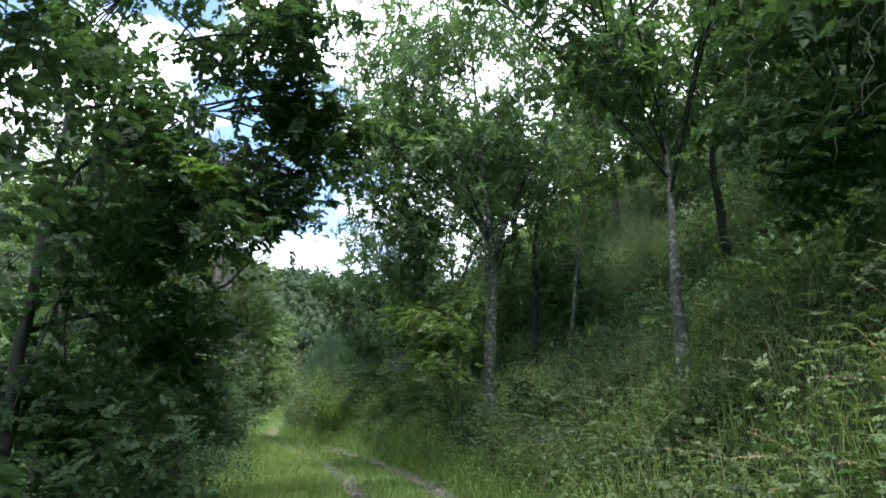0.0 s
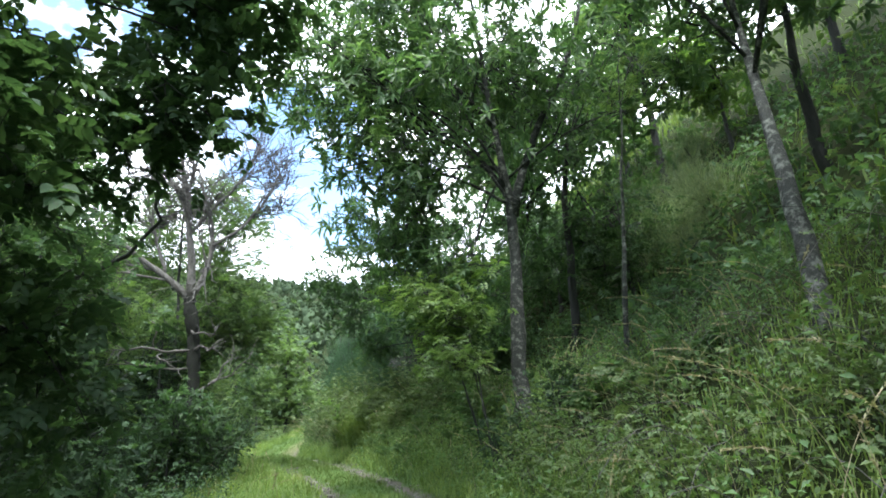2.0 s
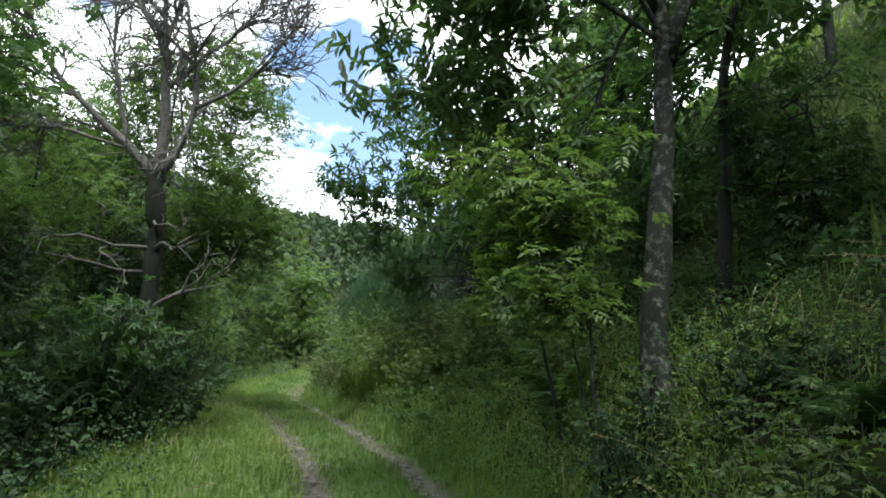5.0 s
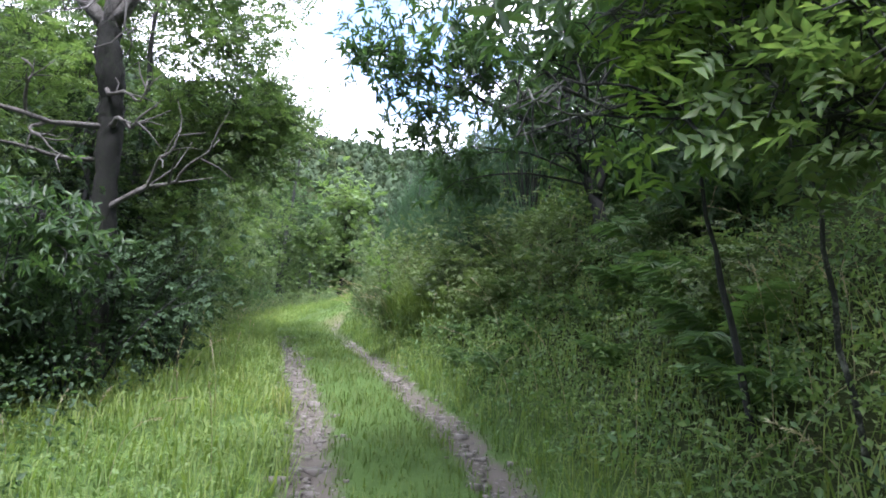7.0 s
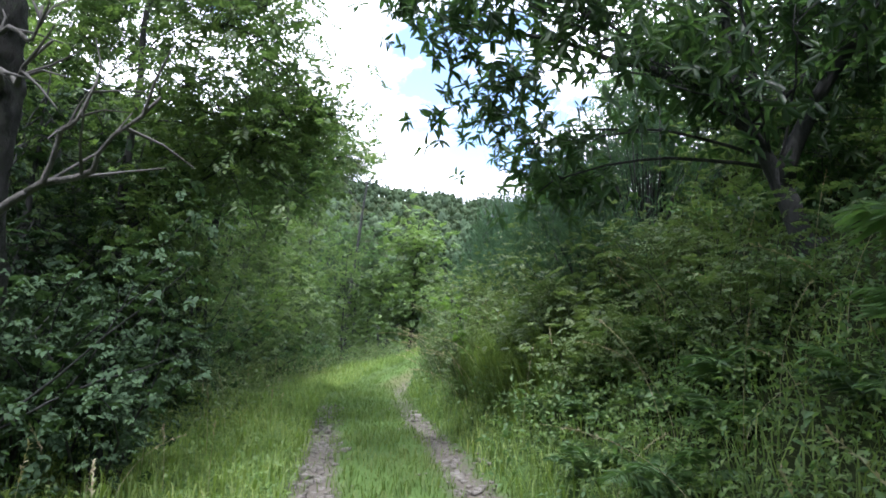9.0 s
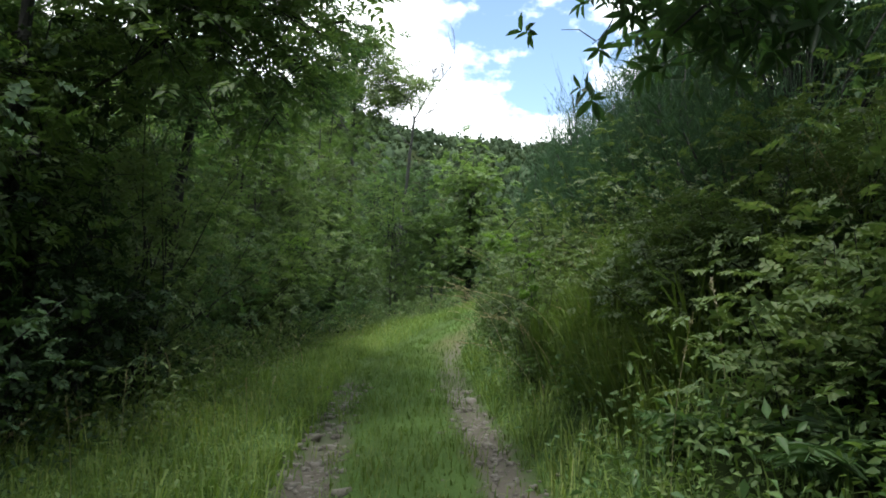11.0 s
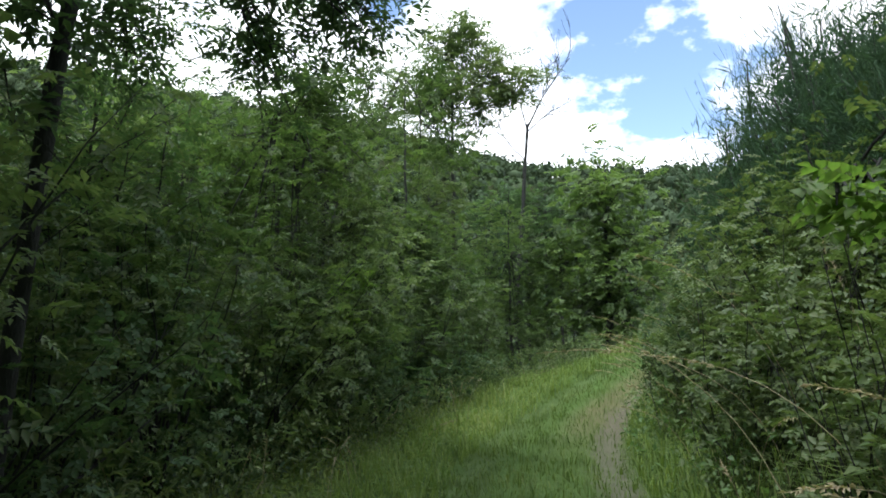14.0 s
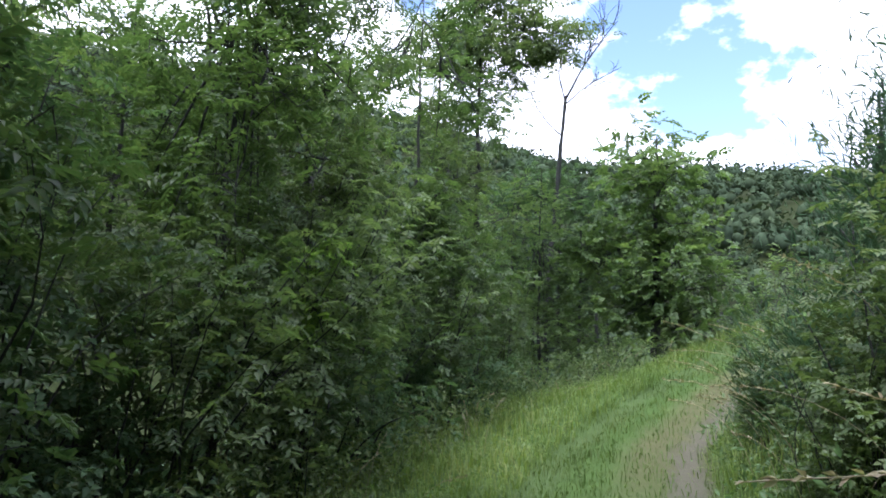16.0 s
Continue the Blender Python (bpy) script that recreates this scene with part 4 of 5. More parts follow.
for x, y, high, s, wide in ((-4.4, 22.6, 4.8, 151, 1.0), (-4.5, 24.8, 4.4, 152, 1.0), (-5.0, 19.0, 4.4, 153, 1.0)):
    z = float(ground_z(x, y))
    tree("holly_tree", "dense dark-leaved holly at the edge of the verge", "tree", [(x, y, 0), (x, y, z + high * 0.5), (x + 0.1, y, z + high * 0.95)], 0.07,
         [((x, y, z + high * 0.62), (wide, wide * 1.1, high * 0.36), 1.0), ((x + 0.2, y, z + high * 0.24), (wide * 1.05, wide * 1.1, high * 0.24), 0.9)],
         "hazel", M_HOLLY_SHADE, M_DARK_BARK, s, leaves=13000, clusters=70, spread=0.18, size=0.75, group="hollies", first=0.06)
tree("oak_tree", "round-crowned green oak beyond the bend of the track", "tree", [(-3.6, 45, 0), (-3.5, 45, 4.6), (-3.4, 45, 8.0)], 0.14,
     [((-3.4, 45, 6.7), (1.8, 1.7, 1.8), 1.0), ((-2.6, 45, 4.3), (1.6, 1.6, 1.6), 0.8), ((-4.4, 44.8, 4.5), (1.5, 1.5, 1.7), 0.8), ((-3.4, 44.5, 2.9), (1.9, 1.4, 1.1), 0.7)],
     "hazel", M_LOCUST, M_DARK_BARK, 58, leaves=21000, clusters=120, spread=0.32, size=1.35, first=0.15)
tree("ash_tree", "tall thin-crowned tree rising above the hedge", "tree", [(-7.4, 42, 0), (-7.3, 42, 6.5), (-7.2, 42, 12)], 0.1,
     [((-7.0, 42, 11.2), (1.4, 1.3, 0.9), 0.7), ((-8.4, 42, 9.8), (1.3, 1.3, 1.0), 0.7), ((-5.7, 42.2, 9.8), (1.2, 1.3, 1.0), 0.7), ((-7.0, 41.8, 9.2), (1.5, 1.4, 1.0), 0.8), ((-8.0, 42, 8.0), (1.1, 1.1, 0.8), 0.4)], "ash", M_ASH, M_DARK_BARK, 61, leaves=21000, clusters=80, spread=0.2, size=1.7, first=0.45)
# bushy growth above the brambles
for x, y, high, s, wide in ((4.6, 28.4, 4.0, 64, 1.3), (4.4, 31.0, 4.2, 65, 1.5), (2.6, 33.5, 4.0, 66, 1.5), (3.2, 38.5, 3.0, 67, 1.5), (5.2, 46, 3.6, 68, 1.8), (6.6, 16.6, 2.6, 72, 1.4), (6.2, 20.4, 3.0, 74, 1.5), (8.8, 6.0, 3.0, 78, 1.8), (9.6, 9.8, 3.0, 79, 1.9), (7.2, 4.6, 2.6, 81, 1.5), (3.7, 28.8, 6.2, 83, 1.6), (4.9, 25.6, 5.4, 84, 1.7)):
    z = float(ground_z(x, y))
    tree("hawthorn", "dense dark hawthorn above the bramble bank", "tree", [(x, y, 0), (x, y, z + high * 0.5), (x - 0.1, y, z + high * 0.95)], 0.06,
         [((x, y, z + high * 0.6), (wide, wide, high * 0.4), 1.0), ((x - 0.4, y, z + high * 0.25), (wide * 0.9, wide, high * 0.25), 0.6)],
         "ash", M_HAZEL, M_DARK_BARK, s, leaves=3800, clusters=36, spread=0.2, size=1.7 if s < 76 else 1.9, group="hawthorns", first=0.06)


# ---------------------------------------------------------------- dead trees
def dead_tree(label, base, seed, mains, wood, spread=0.5, depth=3, low=()):
    """A bare tree: trunk, forked limbs and many fine dead twigs. mains: lines of points; low: dead boughs near the ground."""
    rng = np.random.RandomState(seed)
    origin = thing("dead_tree", base, label, "tree", "dead trees")
    shift = Matrix.Translation(-Vector(base))
    fine = []

    def branch(pts, rr, ln, deep):
        for _ in range((11 if deep == 3 else 7) if deep > 1 else 5):
            q, w = along_line(pts, rng.uniform(0.12, 0.98))
            l2 = ln * rng.uniform(0.4, 0.72)
            p2, r2 = limb(rng, q, w + rng.normal(0, spread, 3) + [0, 0, 0.15], l2, max(0.0095, rr * 0.42), 0.005, 3 if deep > 1 else 2, 0.28)
            fine.append((p2, r2))
            if deep > 1:
                branch(p2, rr * 0.5, l2, deep - 1)

    for i, (pts, ra, rb) in enumerate(list(mains) + list(low)):
        pts = np.array(pts, float)
        k = np.linspace(0, 1, len(pts))
        t = np.linspace(0, 1, 10)
        line = np.stack([np.interp(t, k, pts[:, j]) for j in range(3)], -1)
        line[1:-1] += rng.normal(0, 0.04 if i < len(mains) else 0.06, (8, 3))
        line[1:-1] = 0.25 * line[:-2] + 0.5 * line[1:-1] + 0.25 * line[2:]
        radii, sides, rough = np.linspace(ra, rb, 10) * rng.normal(1, 0.1, 10), 10, 0.06
        if i == 0:
            f = np.linspace(0, 1, 40)
            radii = np.interp(f, t, radii) * rng.normal(1, 0.04, 40)
            line = np.stack([np.interp(f, t, line[:, j]) for j in range(3)], -1)
            sides, rough = 16, 0.075
        me = tubes([(line, radii)], sides)
        for v in me.vertices:
            v.co += Vector(rng.normal(0, rough * ra, 3))
        me.transform(shift)
        part("trunk" if i == 0 else "limb", me, (M_MOSSY if wood is M_DEAD else M_DARK_BARK) if i == 0 else wood, origin)
        if i:
            branch(line[2:], ra, np.linalg.norm(pts[-1] - pts[0]) * 0.75, depth if i < len(mains) else 1)
    me = tubes(fine, 4, False)
    me.transform(shift)
    part("twigwork", me, M_TWIG if wood is M_DEAD else wood, origin, "fine dead twigs")["kind"] = "stuff"


dead_tree("bare dead tree with a forked grey trunk", at_ground(-2.95, 20.4), 401,
          [([at_ground(-2.95, 20.4), (-2.98, 20.4, 3.4), (-3.03, 20.4, 4.35), (-3.12, 20.4, 5.25)], 0.17, 0.14),
           ([(-3.12, 20.4, 5.15), (-3.09, 20.4, 6.36), (-3.24, 20.4, 7.5), (-3.44, 20.5, 8.4), (-3.5, 20.5, 9.6)], 0.11, 0.02),
           ([(-3.1, 20.4, 5.25), (-2.77, 20.35, 5.79), (-2.6, 20.3, 6.32), (-2.63, 20.3, 7.39), (-2.95, 20.3, 8.6)], 0.085, 0.018),
           ([(-3.12, 20.4, 6.9), (-2.61, 20.5, 7.53), (-1.96, 20.6, 8.28), (-1.5, 20.7, 9.3)], 0.055, 0.014),
           ([(-3.15, 20.4, 5.2), (-3.64, 20.3, 5.75), (-4.18, 20.2, 6.13), (-5.14, 20.1, 7.04), (-5.62, 20.0, 8.1)], 0.09, 0.016),
           ([(-3.7, 20.3, 5.76), (-3.9, 20.4, 6.6), (-4.2, 20.5, 7.6), (-4.3, 20.5, 8.6)], 0.05, 0.014),
           ([(-2.58, 20.3, 6.5), (-1.82, 20.3, 7.0), (-1.23, 20.4, 7.8), (-0.9, 20.4, 8.5)], 0.045, 0.014),
           ([(-3.6, 20.3, 5.68), (-4.45, 20.1, 5.89), (-5.31, 20.0, 5.81)], 0.035, 0.012)],
          M_DEAD, low=(([(-3.0, 20.4, 3.94), (-3.57, 20.1, 3.9), (-4.1, 19.9, 4.0), (-4.42, 19.8, 3.86), (-4.94, 19.6, 3.9)], 0.036, 0.01), ([(-3.0, 20.35, 3.9), (-2.75, 20.1, 3.98), (-2.5, 20.0, 3.9), (-2.21, 19.9, 4.1)], 0.034, 0.01),
                       ([(-3.6, 20.1, 3.9), (-3.73, 19.9, 3.75), (-3.45, 19.7, 3.6), (-3.1, 19.6, 3.4)], 0.03, 0.01), ([(-3.05, 20.35, 4.4), (-2.85, 20.2, 4.24), (-2.6, 20.1, 4.3), (-2.45, 20.0, 4.15), (-2.4, 20.0, 4.42)], 0.03, 0.01),
                       ([(-3.75, 20.05, 3.93), (-3.85, 19.9, 4.1), (-3.65, 19.8, 4.3), (-3.62, 19.8, 4.42), (-3.8, 19.8, 4.56)], 0.026, 0.009), ([(-3.1, 20.3, 3.5), (-3.5, 20.0, 3.52), (-3.96, 19.9, 3.47), (-4.52, 19.7, 3.66), (-5.05, 19.6, 3.6)], 0.03, 0.009),
                       ([(-2.96, 20.3, 2.9), (-2.5, 20.2, 3.1), (-2.1, 20.2, 3.25), (-1.85, 20.2, 3.42), (-1.55, 20.2, 3.8)], 0.036, 0.01), ([(-2.5, 20.2, 3.1), (-2.3, 20.1, 3.5), (-2.1, 20.1, 3.62), (-1.98, 20.1, 3.9)], 0.028, 0.01)))
dead_tree("slender dead tree with a dark trunk and upswept bare twigs", at_ground(-7.2, 47.5), 402,
          [([at_ground(-7.2, 47.5), (-6.95, 47.5, 5.0), (-6.7, 47.5, 7.6), (-6.4, 47.5, 10.3)], 0.1, 0.045),
           ([(-6.4, 47.5, 10.2), (-5.9, 47.5, 11.2), (-5.3, 47.5, 11.9), (-4.75, 47.5, 12.5)], 0.036, 0.009), ([(-6.42, 47.5, 10.1), (-6.65, 47.5, 11.0), (-6.5, 47.5, 11.9)], 0.033, 0.009),
           ([(-6.45, 47.5, 10.0), (-5.8, 47.4, 10.4), (-5.15, 47.3, 10.7)], 0.028, 0.008), ([(-6.55, 47.5, 9.0), (-7.2, 47.4, 9.8), (-7.6, 47.3, 10.6)], 0.028, 0.008),
           ([(-5.8, 47.5, 11.3), (-5.65, 47.5, 11.9), (-5.5, 47.4, 12.4)], 0.022, 0.008)], M_DARK_BARK, 0.5, 2)

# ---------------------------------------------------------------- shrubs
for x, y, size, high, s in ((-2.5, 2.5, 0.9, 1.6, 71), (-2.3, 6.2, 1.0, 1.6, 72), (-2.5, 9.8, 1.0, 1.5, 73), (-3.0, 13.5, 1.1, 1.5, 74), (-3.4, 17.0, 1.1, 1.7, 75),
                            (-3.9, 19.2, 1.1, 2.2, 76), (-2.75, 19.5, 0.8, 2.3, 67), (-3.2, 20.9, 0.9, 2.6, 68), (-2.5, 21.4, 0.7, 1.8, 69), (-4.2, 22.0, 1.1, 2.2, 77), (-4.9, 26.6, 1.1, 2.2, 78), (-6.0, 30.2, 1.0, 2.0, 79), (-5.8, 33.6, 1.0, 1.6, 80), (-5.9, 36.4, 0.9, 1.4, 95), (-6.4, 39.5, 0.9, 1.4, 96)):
    # Between y 15 and 23 the darker leaf colour paints in the shade.
    bush("shrub", "dense dark-green shrub at the edge of the verge", "bush", x, y, size, high, "broad" if s in (71, 72, 73) else "hazel", M_HOLLY_SHADE if 15 < y < 23 else M_HAZEL, s, dense=4400 if y > 15 else 3200, group="verge shrubs", leaf=0.55 if y > 15 else 0.75)
for x, y, size, high, s in ((3.9, 3.5, 1.1, 0.6, 81), (4.0, 6.5, 1.0, 0.6, 82), (4.2, 10.2, 1.0, 0.6, 83), (3.7, 17.6, 0.8, 0.7, 84), (4.2, 20.0, 0.8, 0.8, 85),
                            (2.6, 24.6, 1.0, 1.1, 86), (1.8, 26.6, 1.0, 1.4, 87), (0.1, 27.6, 1.1, 1.5, 88), (-0.4, 29.8, 1.1, 1.5, 89), (-0.9, 32.2, 1.0, 1.3, 90), (-1.3, 35.2, 0.9, 1.1, 91), (1.0, 28.9, 1.2, 2.0, 101), (0.4, 31.4, 1.1, 1.8, 102), (1.3, 26.0, 1.0, 1.2, 103), (1.9, 22.9, 0.9, 0.9, 104), (1.7, 24.4, 0.9, 1.1, 105), (2.9, 21.6, 1.0, 1.1, 106), (3.2, 1.9, 1.0, 0.7, 108), (3.0, 5.2, 0.9, 0.6, 109), (3.3, 8.0, 1.0, 0.7, 110), (5.0, 4.8, 1.2, 0.9, 111), (3.4, 12.0, 1.0, 0.7, 112), (2.9, 3.6, 0.8, 0.5, 113), (3.0, 9.8, 0.9, 0.6, 114),
                            (2.6, 29, 1.4, 1.6, 92), (1.2, 38, 1.3, 1.4, 93), (2.2, 42, 1.4, 1.6, 94), (5.4, 6.8, 1.3, 1.0, 97), (4.4, 24.6, 1.3, 1.7, 100)):
    bush("bramble_bush", "tangled bramble bush with dusty green leaves", "bush", x, y, size, high, "bramble", M_BRAMBLE, s, dense=5200 if 21 < y < 37 else 3000, stems=22, group="brambles", leaf=0.6 if y < 13 else 0.8)
for x, y, size, high, s in ((1.9, 24.4, 0.8, 0.8, 114), (-0.5, 32.2, 0.8, 1.6, 115), (0.1, 31.0, 0.8, 1.9, 116), (-0.9, 35.4, 0.7, 1.5, 118)):
    bush("young_chestnut_bush", "leafy chestnut regrowth at the foot of the bank", "bush", x, y, size, high, "ash", M_BRAMBLE, s, dense=4200, group="regrowth", leaf=0.9)
tree("chestnut_sapling", "low chestnut with dull drooping leaves beside the dead tree", "tree", [(-3.2, 18.8, 0), (-3.0, 18.8, 2.0), (-2.9, 18.8, 3.0)], 0.03,
     [((-2.8, 18.7, 2.2), (0.8, 0.8, 0.6), 1.0), ((-3.4, 19.2, 1.4), (0.9, 0.9, 0.7), 0.8)], "chestnut", M_CHESTNUT, M_DARK_BARK, 117, size=0.8, leaves=2200, clusters=30, spread=0.2, first=0.3)
for x, y, size, high, s in ((-5.4, 27.8, 1.0, 2.6, 161), (-5.6, 29.2, 1.0, 3.2, 162), (-5.7, 31.0, 1.0, 3.0, 163), (-5.9, 32.8, 1.1, 3.4, 164), (-6.2, 34.8, 1.1, 3.2, 165), (-6.3, 37.2, 1.1, 3.4, 166), (-6.6, 41.0, 1.2, 3.2, 167), (-5.0, 25.6, 0.9, 2.6, 168), (-4.3, 25.9, 0.8, 3.8, 170)):
    bush("hedge_bush", "tall bushy growth filling the hedge beside the track", "bush", x, y, size, high, "locust", M_ASH if s % 3 else M_LOCUST, s, dense=6200, stems=18, each=18, group="hedge bushes", leaf=1.5)
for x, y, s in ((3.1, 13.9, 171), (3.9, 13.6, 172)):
    bush("shrub", "dark twiggy shrub at the foot of the chestnut", "bush", x, y, 0.6, 0.9, "hazel", M_HOLLY_SHADE, s, dense=1500, group="verge shrubs", leaf=0.5)
# bright young shoots, and a sprig with sunlight put into its leaf colour
for label, stem, lobes, n, s, rm in (
        ("bright green shoot of a climbing plant on the brambles", [(1.4, 27.0, 0), (0.5, 26.6, 2.9), (-0.3, 26.2, 3.05)], [((-0.2, 26.2, 2.9), (0.15, 0.2, 0.3), 1), ((0.2, 26.1, 2.4), (0.2, 0.3, 0.4), 1)], 36, 121, 0.6),
        ("sprig of sunlit yellow-green hazel leaves", [(-2.6, 6.4, 0), (-1.7, 6.3, 3.2), (-1.15, 6.2, 3.8)], [((-1.15, 6.2, 3.8), (0.15, 0.15, 0.1), 1)], 40, 122, 1.0),
        ("bright young shoot in front of the hedge", [(-5.0, 31.9, 0), (-4.9, 31.9, 2.4), (-4.85, 31.9, 3.6)], [((-4.85, 31.9, 2.9), (0.22, 0.22, 0.55), 1)], 420, 123, 1.0)):
    tree("young_shoot", label, "plant", stem, 0.006, lobes, "broad", M_YOUNG_SUNLIT, M_DARK_BARK, s, size=0.5, leaves=n, clusters=5, spread=0.07, group="young shoots", first=0.6, room=rm, thin=0.3)
# slender stems at the bend of the track
for x, y, top, s in ((-8.0, 49.0, 9.0, 131), (-7.3, 49.6, 8.6, 132), (-6.5, 49.2, 8.4, 133), (-8.4, 47.8, 8.0, 134), (-5.9, 49.0, 7.4, 135)):
    tree("slender_tree", "slender dark-stemmed tree at the bend of the track", "tree", [(x, y, 0), (x + 0.1, y, 4.5), (x + 0.2, y + 0.1, top)], 0.075,
         [((x, y, top - 1.6), (1.1, 1.1, 1.6), 1.0), ((x, y, 4.6), (0.8, 0.8, 1.2), 0.4)], "ash", M_HAZEL, M_DARK_BARK, s, leaves=4200, clusters=26, spread=0.2, size=1.7, group="slender trees", first=0.4)
for x, y, size, high, s, n in ((0.1, 33.9, 0.9, 3.9, 101, 1300), (0.85, 33.3, 1.1, 4.1, 102, 1300), (-0.55, 34.2, 0.8, 1.7, 103, 700), (1.7, 34.4, 1.2, 4.3, 110, 900), (1.9, 28.4, 1.0, 3.1, 104, 1100),
                                (2.2, 25.8, 0.9, 2.2, 111, 500), (2.4, 29.8, 1.2, 3.6, 108, 1300), (3.3, 28.0, 1.2, 4.0, 109, 1100), (1.4, 31.6, 1.0, 3.0, 112, 900), (2.95, 29.2, 1.0, 1.9, 115, 900), (0.75, 32.2, 0.8, 3.4, 116, 1000), (1.5, 30.2, 0.9, 3.3, 117, 1100), (2.1, 31.3, 1.0, 4.0, 118, 1100)):
    broom(x, y, size, high, s, whips=n)
for x, y, size, high, s in ((8.5, 18.2, 0.9, 1.1, 105), (9.5, 19.0, 1.0, 1.4, 106), (7.7, 16.6, 0.8, 0.9, 107), (9.1, 20.6, 0.9, 1.5, 113), (10.4, 20.4, 1.0, 1.6, 114), (8.9, 16.9, 0.8, 1.0, 119)):
    broom(x, y, size, high, s, "pale grey-green broom bush high on the bank", whips=480, mat=M_PALE)


# ---------------------------------------------------------------- grass
def off_ruts(u, y, rng):
    trodden = (y > 33) & (np.abs(u - 0.55) < 0.65) & (rng.uniform(0, 1, len(u)) < 0.6)
    return ~trodden & ((u < 0) & (y > 26) & (rng.uniform(0, 1, len(u)) < 0.75) | (np.abs(np.abs(u) - 0.75) > np.interp(y, [0, 25, 29, 33, 37, 60], [0.15, 0.14, 0.05, 0.05, 0.12, 0.12]) + rng.normal(0, 0.09, len(u))))


def lit_bank(u, y, rng):
    """Little grows under the closed canopy."""
    return ~(((y > 9.5) & (y < 13.5) & (u > 2.2)) | ((y >= 13.5) & (y < 24) & (u > 3.1))) | (rng.uniform(0, 1, len(u)) < 0.18)


def bank_cover(u, y, rng):
    """Thick grass at the foot of the bank, thinner among the brambles above."""
    return lit_bank(u, y, rng) & (rng.uniform(0, 1, len(u)) < np.interp(u, [1.0, 1.5, 2.2, 4.4], [1.0, 0.9, 0.42, 0.35]))


def thinning(u, y, rng):
    """Cover that thins out away from the hedge."""
    return rng.uniform(0, 1, len(u)) < np.clip((u + 17) / 9, 0, 1) * np.clip((y - 8) / 8, 0, 1) * np.clip((66 - y) / 8, 0, 1)


grass("verge_grass", "lush green grass on the verge", strip(70000, -4.6, -0.9, -3, 46, off_ruts), 201, M_GRASS, 0.31, 0.006)
grass("track_grass", "short grass between the wheel ruts", strip(46000, -1.1, 1.2, -3, 46, off_ruts), 202, M_GRASS, 0.17, 0.005)
grass("bank_grass", "long tangled grass and weeds on the bank", strip(52000, 1.0, 4.4, -3, 46, bank_cover), 203, M_GRASS, 0.42, 0.005)
grass("tall_bank_grass", "long arching grass at the foot of the brambles", strip(9000, 1.55, 2.7, 24.0, 27.4), 205, M_GRASS, 0.85, 0.0085)
grass("slope_grass", "coarse grass on the slope above the bank", strip(14000, 4.6, 16, -2, 42, lit_bank), 204, M_GRASS, 0.6, 0.02)


# ---------------------------------------------------------------- weeds, ferns, stalks, stones
undergrowth("bank_weeds", "mixed leafy weeds and brambles covering the bank", strip(12000, 1.1, 4.8, -1, 46, lit_bank), 211, M_WEED, 0.055, 0.03, 0.6)
undergrowth("verge_weeds", "broad-leaved weeds along the edge of the verge", strip(5200, -5.6, -2.5, -1, 48), 212, M_HAZEL, 0.07, 0.04, 0.75)
undergrowth("hedge_weeds", "tall weeds along the foot of the hedge", strip(5000, -4.8, -1.9, 24, 48), 215, M_BRAMBLE, 0.08, 0.03, 0.8)
undergrowth("verge_herbs", "clover and small herbs among the verge grass", strip(4500, -3.6, -1.0, 0, 44, off_ruts), 218, M_WEED, 0.05, 0.028, 0.24)
undergrowth("bank_herbs", "light green herbs and trailing brambles on the lower bank", strip(2600, 1.25, 3.2, 12.5, 23.5), 219, M_WEED, 0.055, 0.03, 0.55)
undergrowth("nettles", "fresh green nettles among the grass", strip(2200, 1.0, 3.4, 0, 46, lit_bank), 213, M_FERN, 0.08, 0.035, 0.6)
undergrowth("slope_undergrowth", "dark undergrowth on the shaded slope", strip(3600, 4.0, 12.0, 2, 40), 214, M_HAZEL, 0.16, 0.1, 0.6)
undergrowth("shade_plants", "dark leafy plants under the chestnuts", strip(2900, 2.9, 5.4, 9.2, 23), 216, M_HAZEL, 0.06, 0.032, 0.4)
undergrowth("valley_undergrowth", "dark bushes on the falling ground below the hedge", strip(7000, -17, -5.4, 8, 66, thinning), 217, M_HAZEL, 0.2, 0.12, 1.3)
stalks("seed_grass", "tall pale grass stalks with loose seed heads", strip(240, 1.2, 3.4, 1, 40), 221, 1.0)
stalks("arching_seed_grass", "long pale grass stalks arching out of the brambles", strip(26, 1.25, 2.0, 25.5, 36), 223, 1.45, (0.5, 1.0), math.pi, 1.4)
stalks("bank_seed_grass", "long straw-coloured grass stalks bending down the bank", strip(110, 1.7, 3.8, 1, 12), 224, 1.0, (0.4, 1.0), 3.4, 1.1)
stalks("verge_seed_grass", "pale dry grass stalks at the edge of the verge", strip(260, -4.8, -1.4, 1, 46), 222, 0.75)
for x, y, k, s in ((3.0, 19.9, 0.6, 232), (2.4, 20.6, 0.5, 233), (2.2, 21.6, 0.5, 234), (1.7, 22.4, 0.5, 236), (2.9, 23.2, 0.7, 237),
                   (3.3, 16.4, 0.6, 238), (2.9, 18.6, 0.5, 239), (1.3, 23.4, 0.5, 241), (2.2, 24.0, 0.7, 242), (2.6, 21.2, 0.7, 243), (2.0, 20.4, 0.6, 244), (3.3, 22.0, 0.6, 245), (2.4, 22.6, 0.7, 246), (1.6, 21.4, 0.5, 248)):
    fern(x, y, k, s)
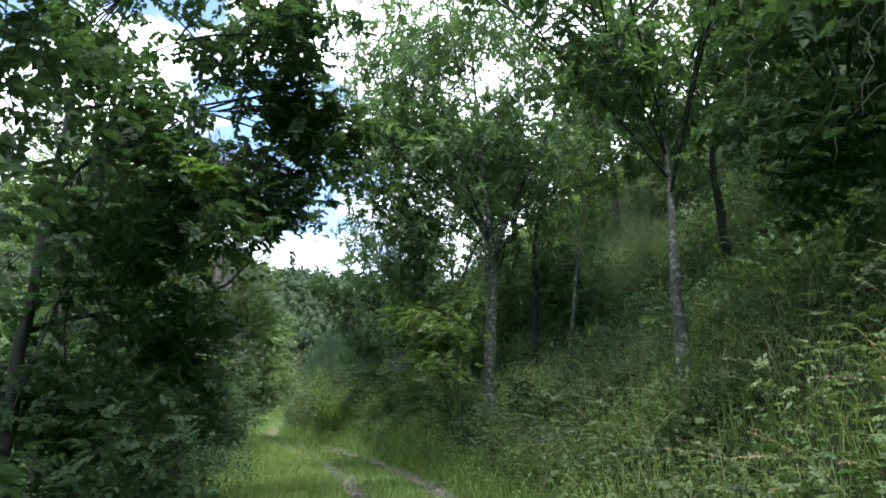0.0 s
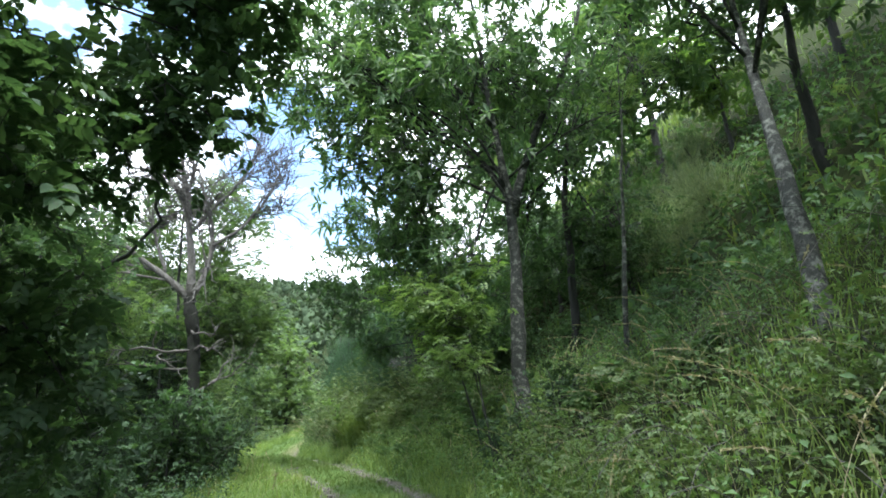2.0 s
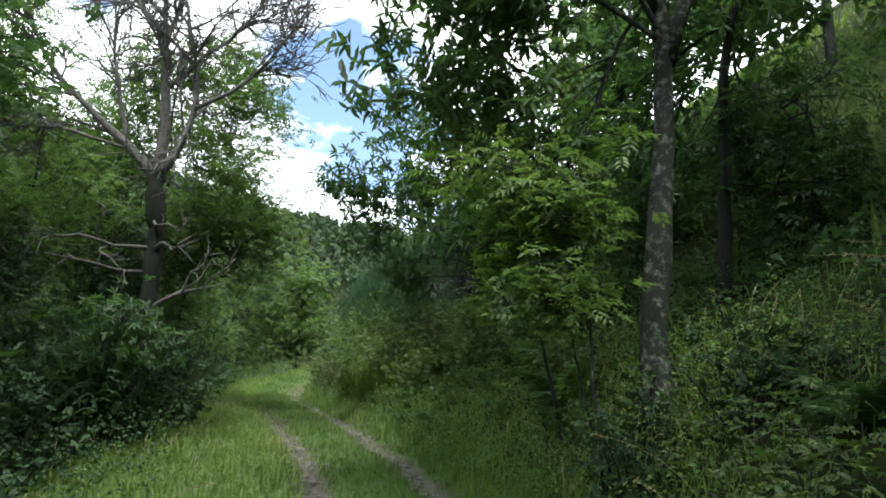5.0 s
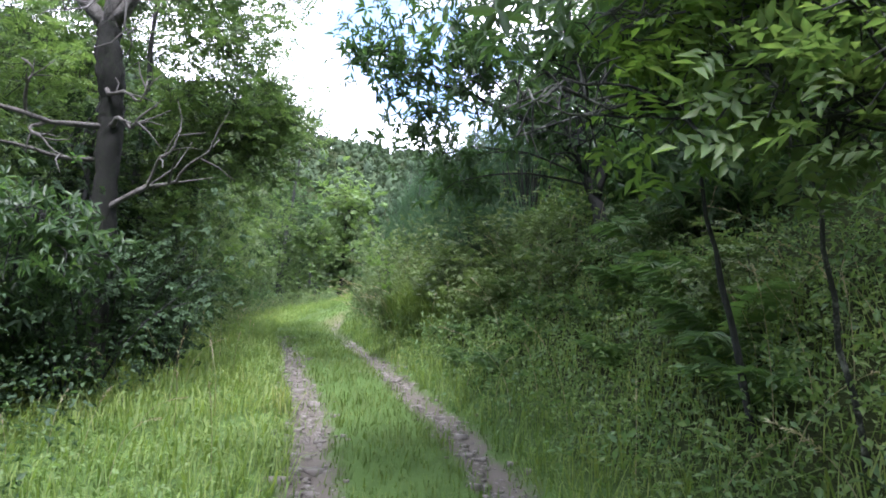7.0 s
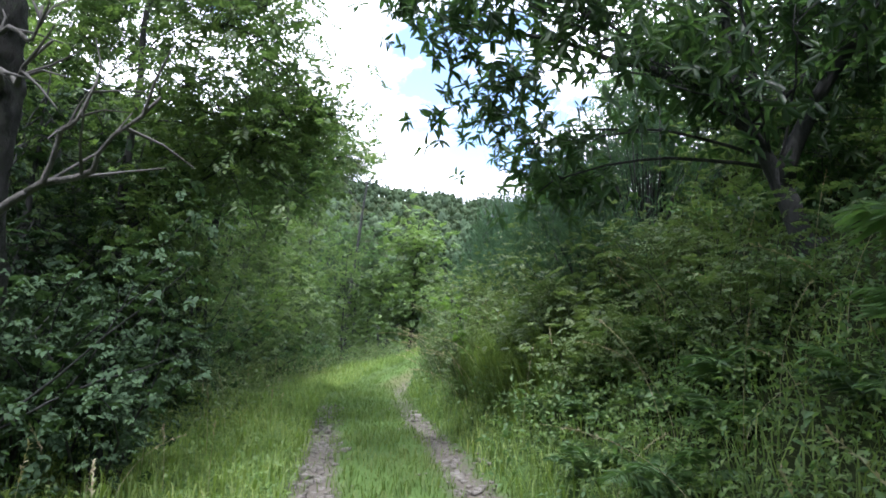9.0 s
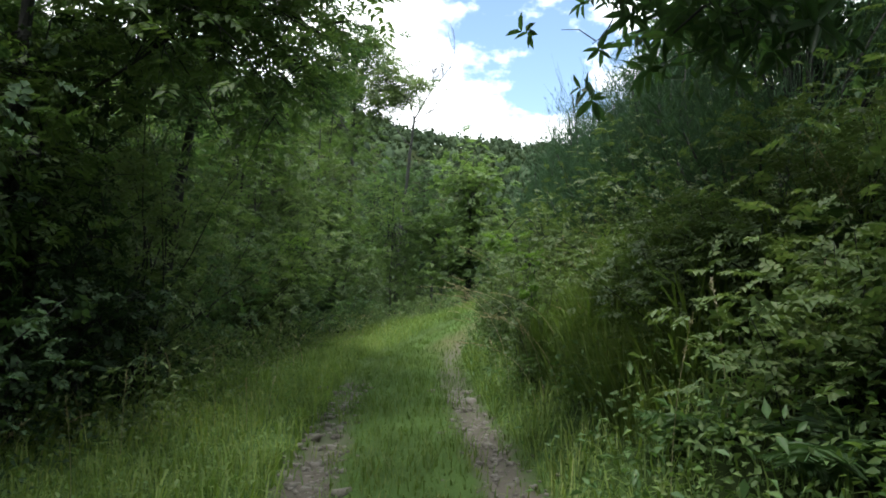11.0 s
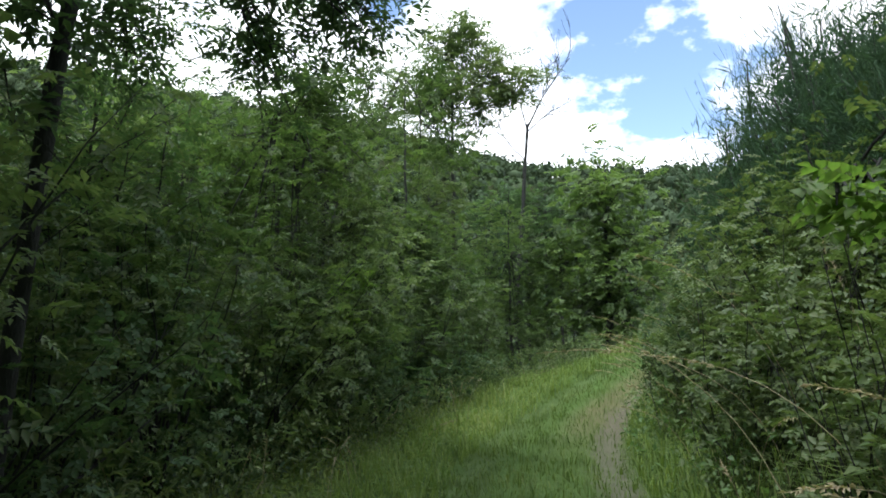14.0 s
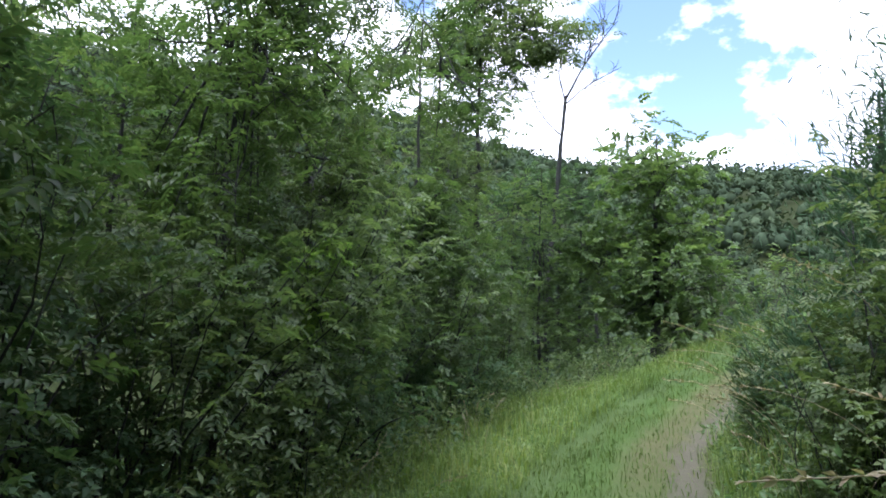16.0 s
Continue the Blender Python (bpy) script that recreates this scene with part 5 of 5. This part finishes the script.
for x, y, k, s in ((3.4, 19.6, 1.0, 271), (3.9, 20.6, 1.1, 272), (3.6, 18.4, 0.9, 273), (3.4, 17.1, 0.9, 279), (4.3, 11.6, 0.7, 262), (4.0, 12.5, 0.6, 263), (4.6, 10.6, 0.7, 264)):
    fern(x, y, k, s)
loose_stones(3600, 251)


def dead_canes(n, seed):
    """Dry brown bramble canes that arch down the bank."""
    rng = np.random.RandomState(seed)
    lines = []
    for p in strip(n, 1.7, 4.4, 1, 13)(rng):
        a, h = 3.3 + rng.normal(0, 0.9), rng.uniform(0.5, 1.0)
        t = np.linspace(0, 1, 7)[:, None]
        lines.append((p + np.array([math.cos(a), math.sin(a), 0]) * t * h * 1.3 + np.array([0, 0, 1]) * h * (1.9 * t - 1.7 * t ** 2), np.linspace(0.0038, 0.002, 7)))
    me = tubes(lines, 4, False)
    me.materials.append(M_TWIG)
    tagged(new("dead_canes", me), "dry brown bramble canes arching over the bank", "undergrowth", kind="stuff")


dead_canes(150, 252)


# ---------------------------------------------------------------- distant forest
def far_forest():
    """Crowns on the far hill: an uneven core with a coat of leafy sprays."""
    rng = np.random.RandomState(301)
    bm = bmesh.new()
    bmesh.ops.create_icosphere(bm, subdivisions=1, radius=1.0)
    bm.verts.ensure_lookup_table()
    v0 = np.array([v.co[:] for v in bm.verts])
    f0 = np.array([[v.index for v in f.verts] for f in bm.faces])
    bm.free()
    n = 2900
    az = np.radians(rng.uniform(-12, 66, n))
    d = 84 + 301 * rng.uniform(0, 1, n) ** 0.7
    x, y = -d * np.sin(az), 15 + d * np.cos(az)
    z = ground_z(x, y)
    r = rng.uniform(1.3, 4.6, n) * rng.uniform(0.8, 1.15, n)
    c = np.stack([x, y, z + r * 0.8], -1)
    v = v0[None] * np.where(d < 170, 0.7, 1.0)[:, None, None] * (0.5 + rng.normal(0, 0.17, (n, len(v0), 1))) * r[:, None, None] * np.array([1, 1, 1.15]) + c[:, None]
    f = f0[None] + (np.arange(n) * len(v0))[:, None, None]
    k = np.where(d < 170, 50, 21)
    m = int(k.sum())
    way = unit(rng.normal(0, 1, (m, 3)) + [0, -0.3, 0.35])
    at = np.repeat(c, k, 0) + way * np.repeat(r, k)[:, None] * rng.uniform(0.4, 1.0, (m, 1)) * np.array([1.1, 1.1, 1.15])
    s = np.repeat(r * np.where(d < 170, 0.7, 1.0), k)[:, None] * rng.uniform(0.24, 0.5, (m, 1))
    bv, bf = blades(at, way + rng.normal(0, 0.8, way.shape), s, s * 0.7, rng)
    me = tris(np.concatenate([v.reshape(-1, 3), bv]), np.concatenate([f.reshape(-1, 3), bf + v.shape[0] * v.shape[1]]))
    me.materials.append(M_FAR)
    tagged(new("far_forest", me), "dense green forest covering the far hillside", "forest", kind="stuff")


far_forest()


# ---------------------------------------------------------------- bare branch and hanging vines
def bare_branch(name, label, pts, r0, r1, seed, mat, side=5):
    """A crooked bare branch with a few side twigs."""
    rng = np.random.RandomState(seed)
    pts = np.array(pts, float)
    k, t = np.linspace(0, 1, len(pts)), np.linspace(0, 1, 14)
    line = np.stack([np.interp(t, k, pts[:, i]) for i in range(3)], -1)
    line[1:-1] += rng.normal(0, 0.02, (12, 3))
    ob = part(name, tubes([(line, np.linspace(r0, r1, 14))], 7), mat)
    tagged(ob, label, "branch")
    for _ in range(side):
        q, w = along_line(line, rng.uniform(0.3, 0.95))
        part("twig", tubes([limb(rng, q, w + rng.normal(0, 0.6, 3), rng.uniform(0.2, 0.5), r1 * 0.7, 0.002, 5, 0.2)], 4), mat, ob)


bare_branch("bare_branch", "crooked bare branch reaching out of the hazels", [(-3.1, 10.9, 2.95), (-2.47, 11.0, 3.23), (-1.88, 11.0, 3.5), (-1.41, 11.0, 3.73), (-1.19, 11.0, 4.04), (-1.2, 11.0, 4.39), (-1.25, 11.0, 4.8)], 0.034, 0.012, 501, M_DARK_BARK, 7)
for x, y, z, ln, s in ((3.6, 3.4, 4.6, 1.3, 511), (3.9, 3.9, 4.8, 1.0, 512), (3.3, 4.4, 4.9, 0.9, 513), (4.2, 4.6, 5.0, 1.4, 514)):
    bare_branch("hanging_vine", "thin bare vine hanging from the trees on the bank", [(x, y, z), (x + 0.05, y, z - ln * 0.5), (x - 0.05, y + 0.05, z - ln)], 0.008, 0.004, s, M_DEAD, 2)
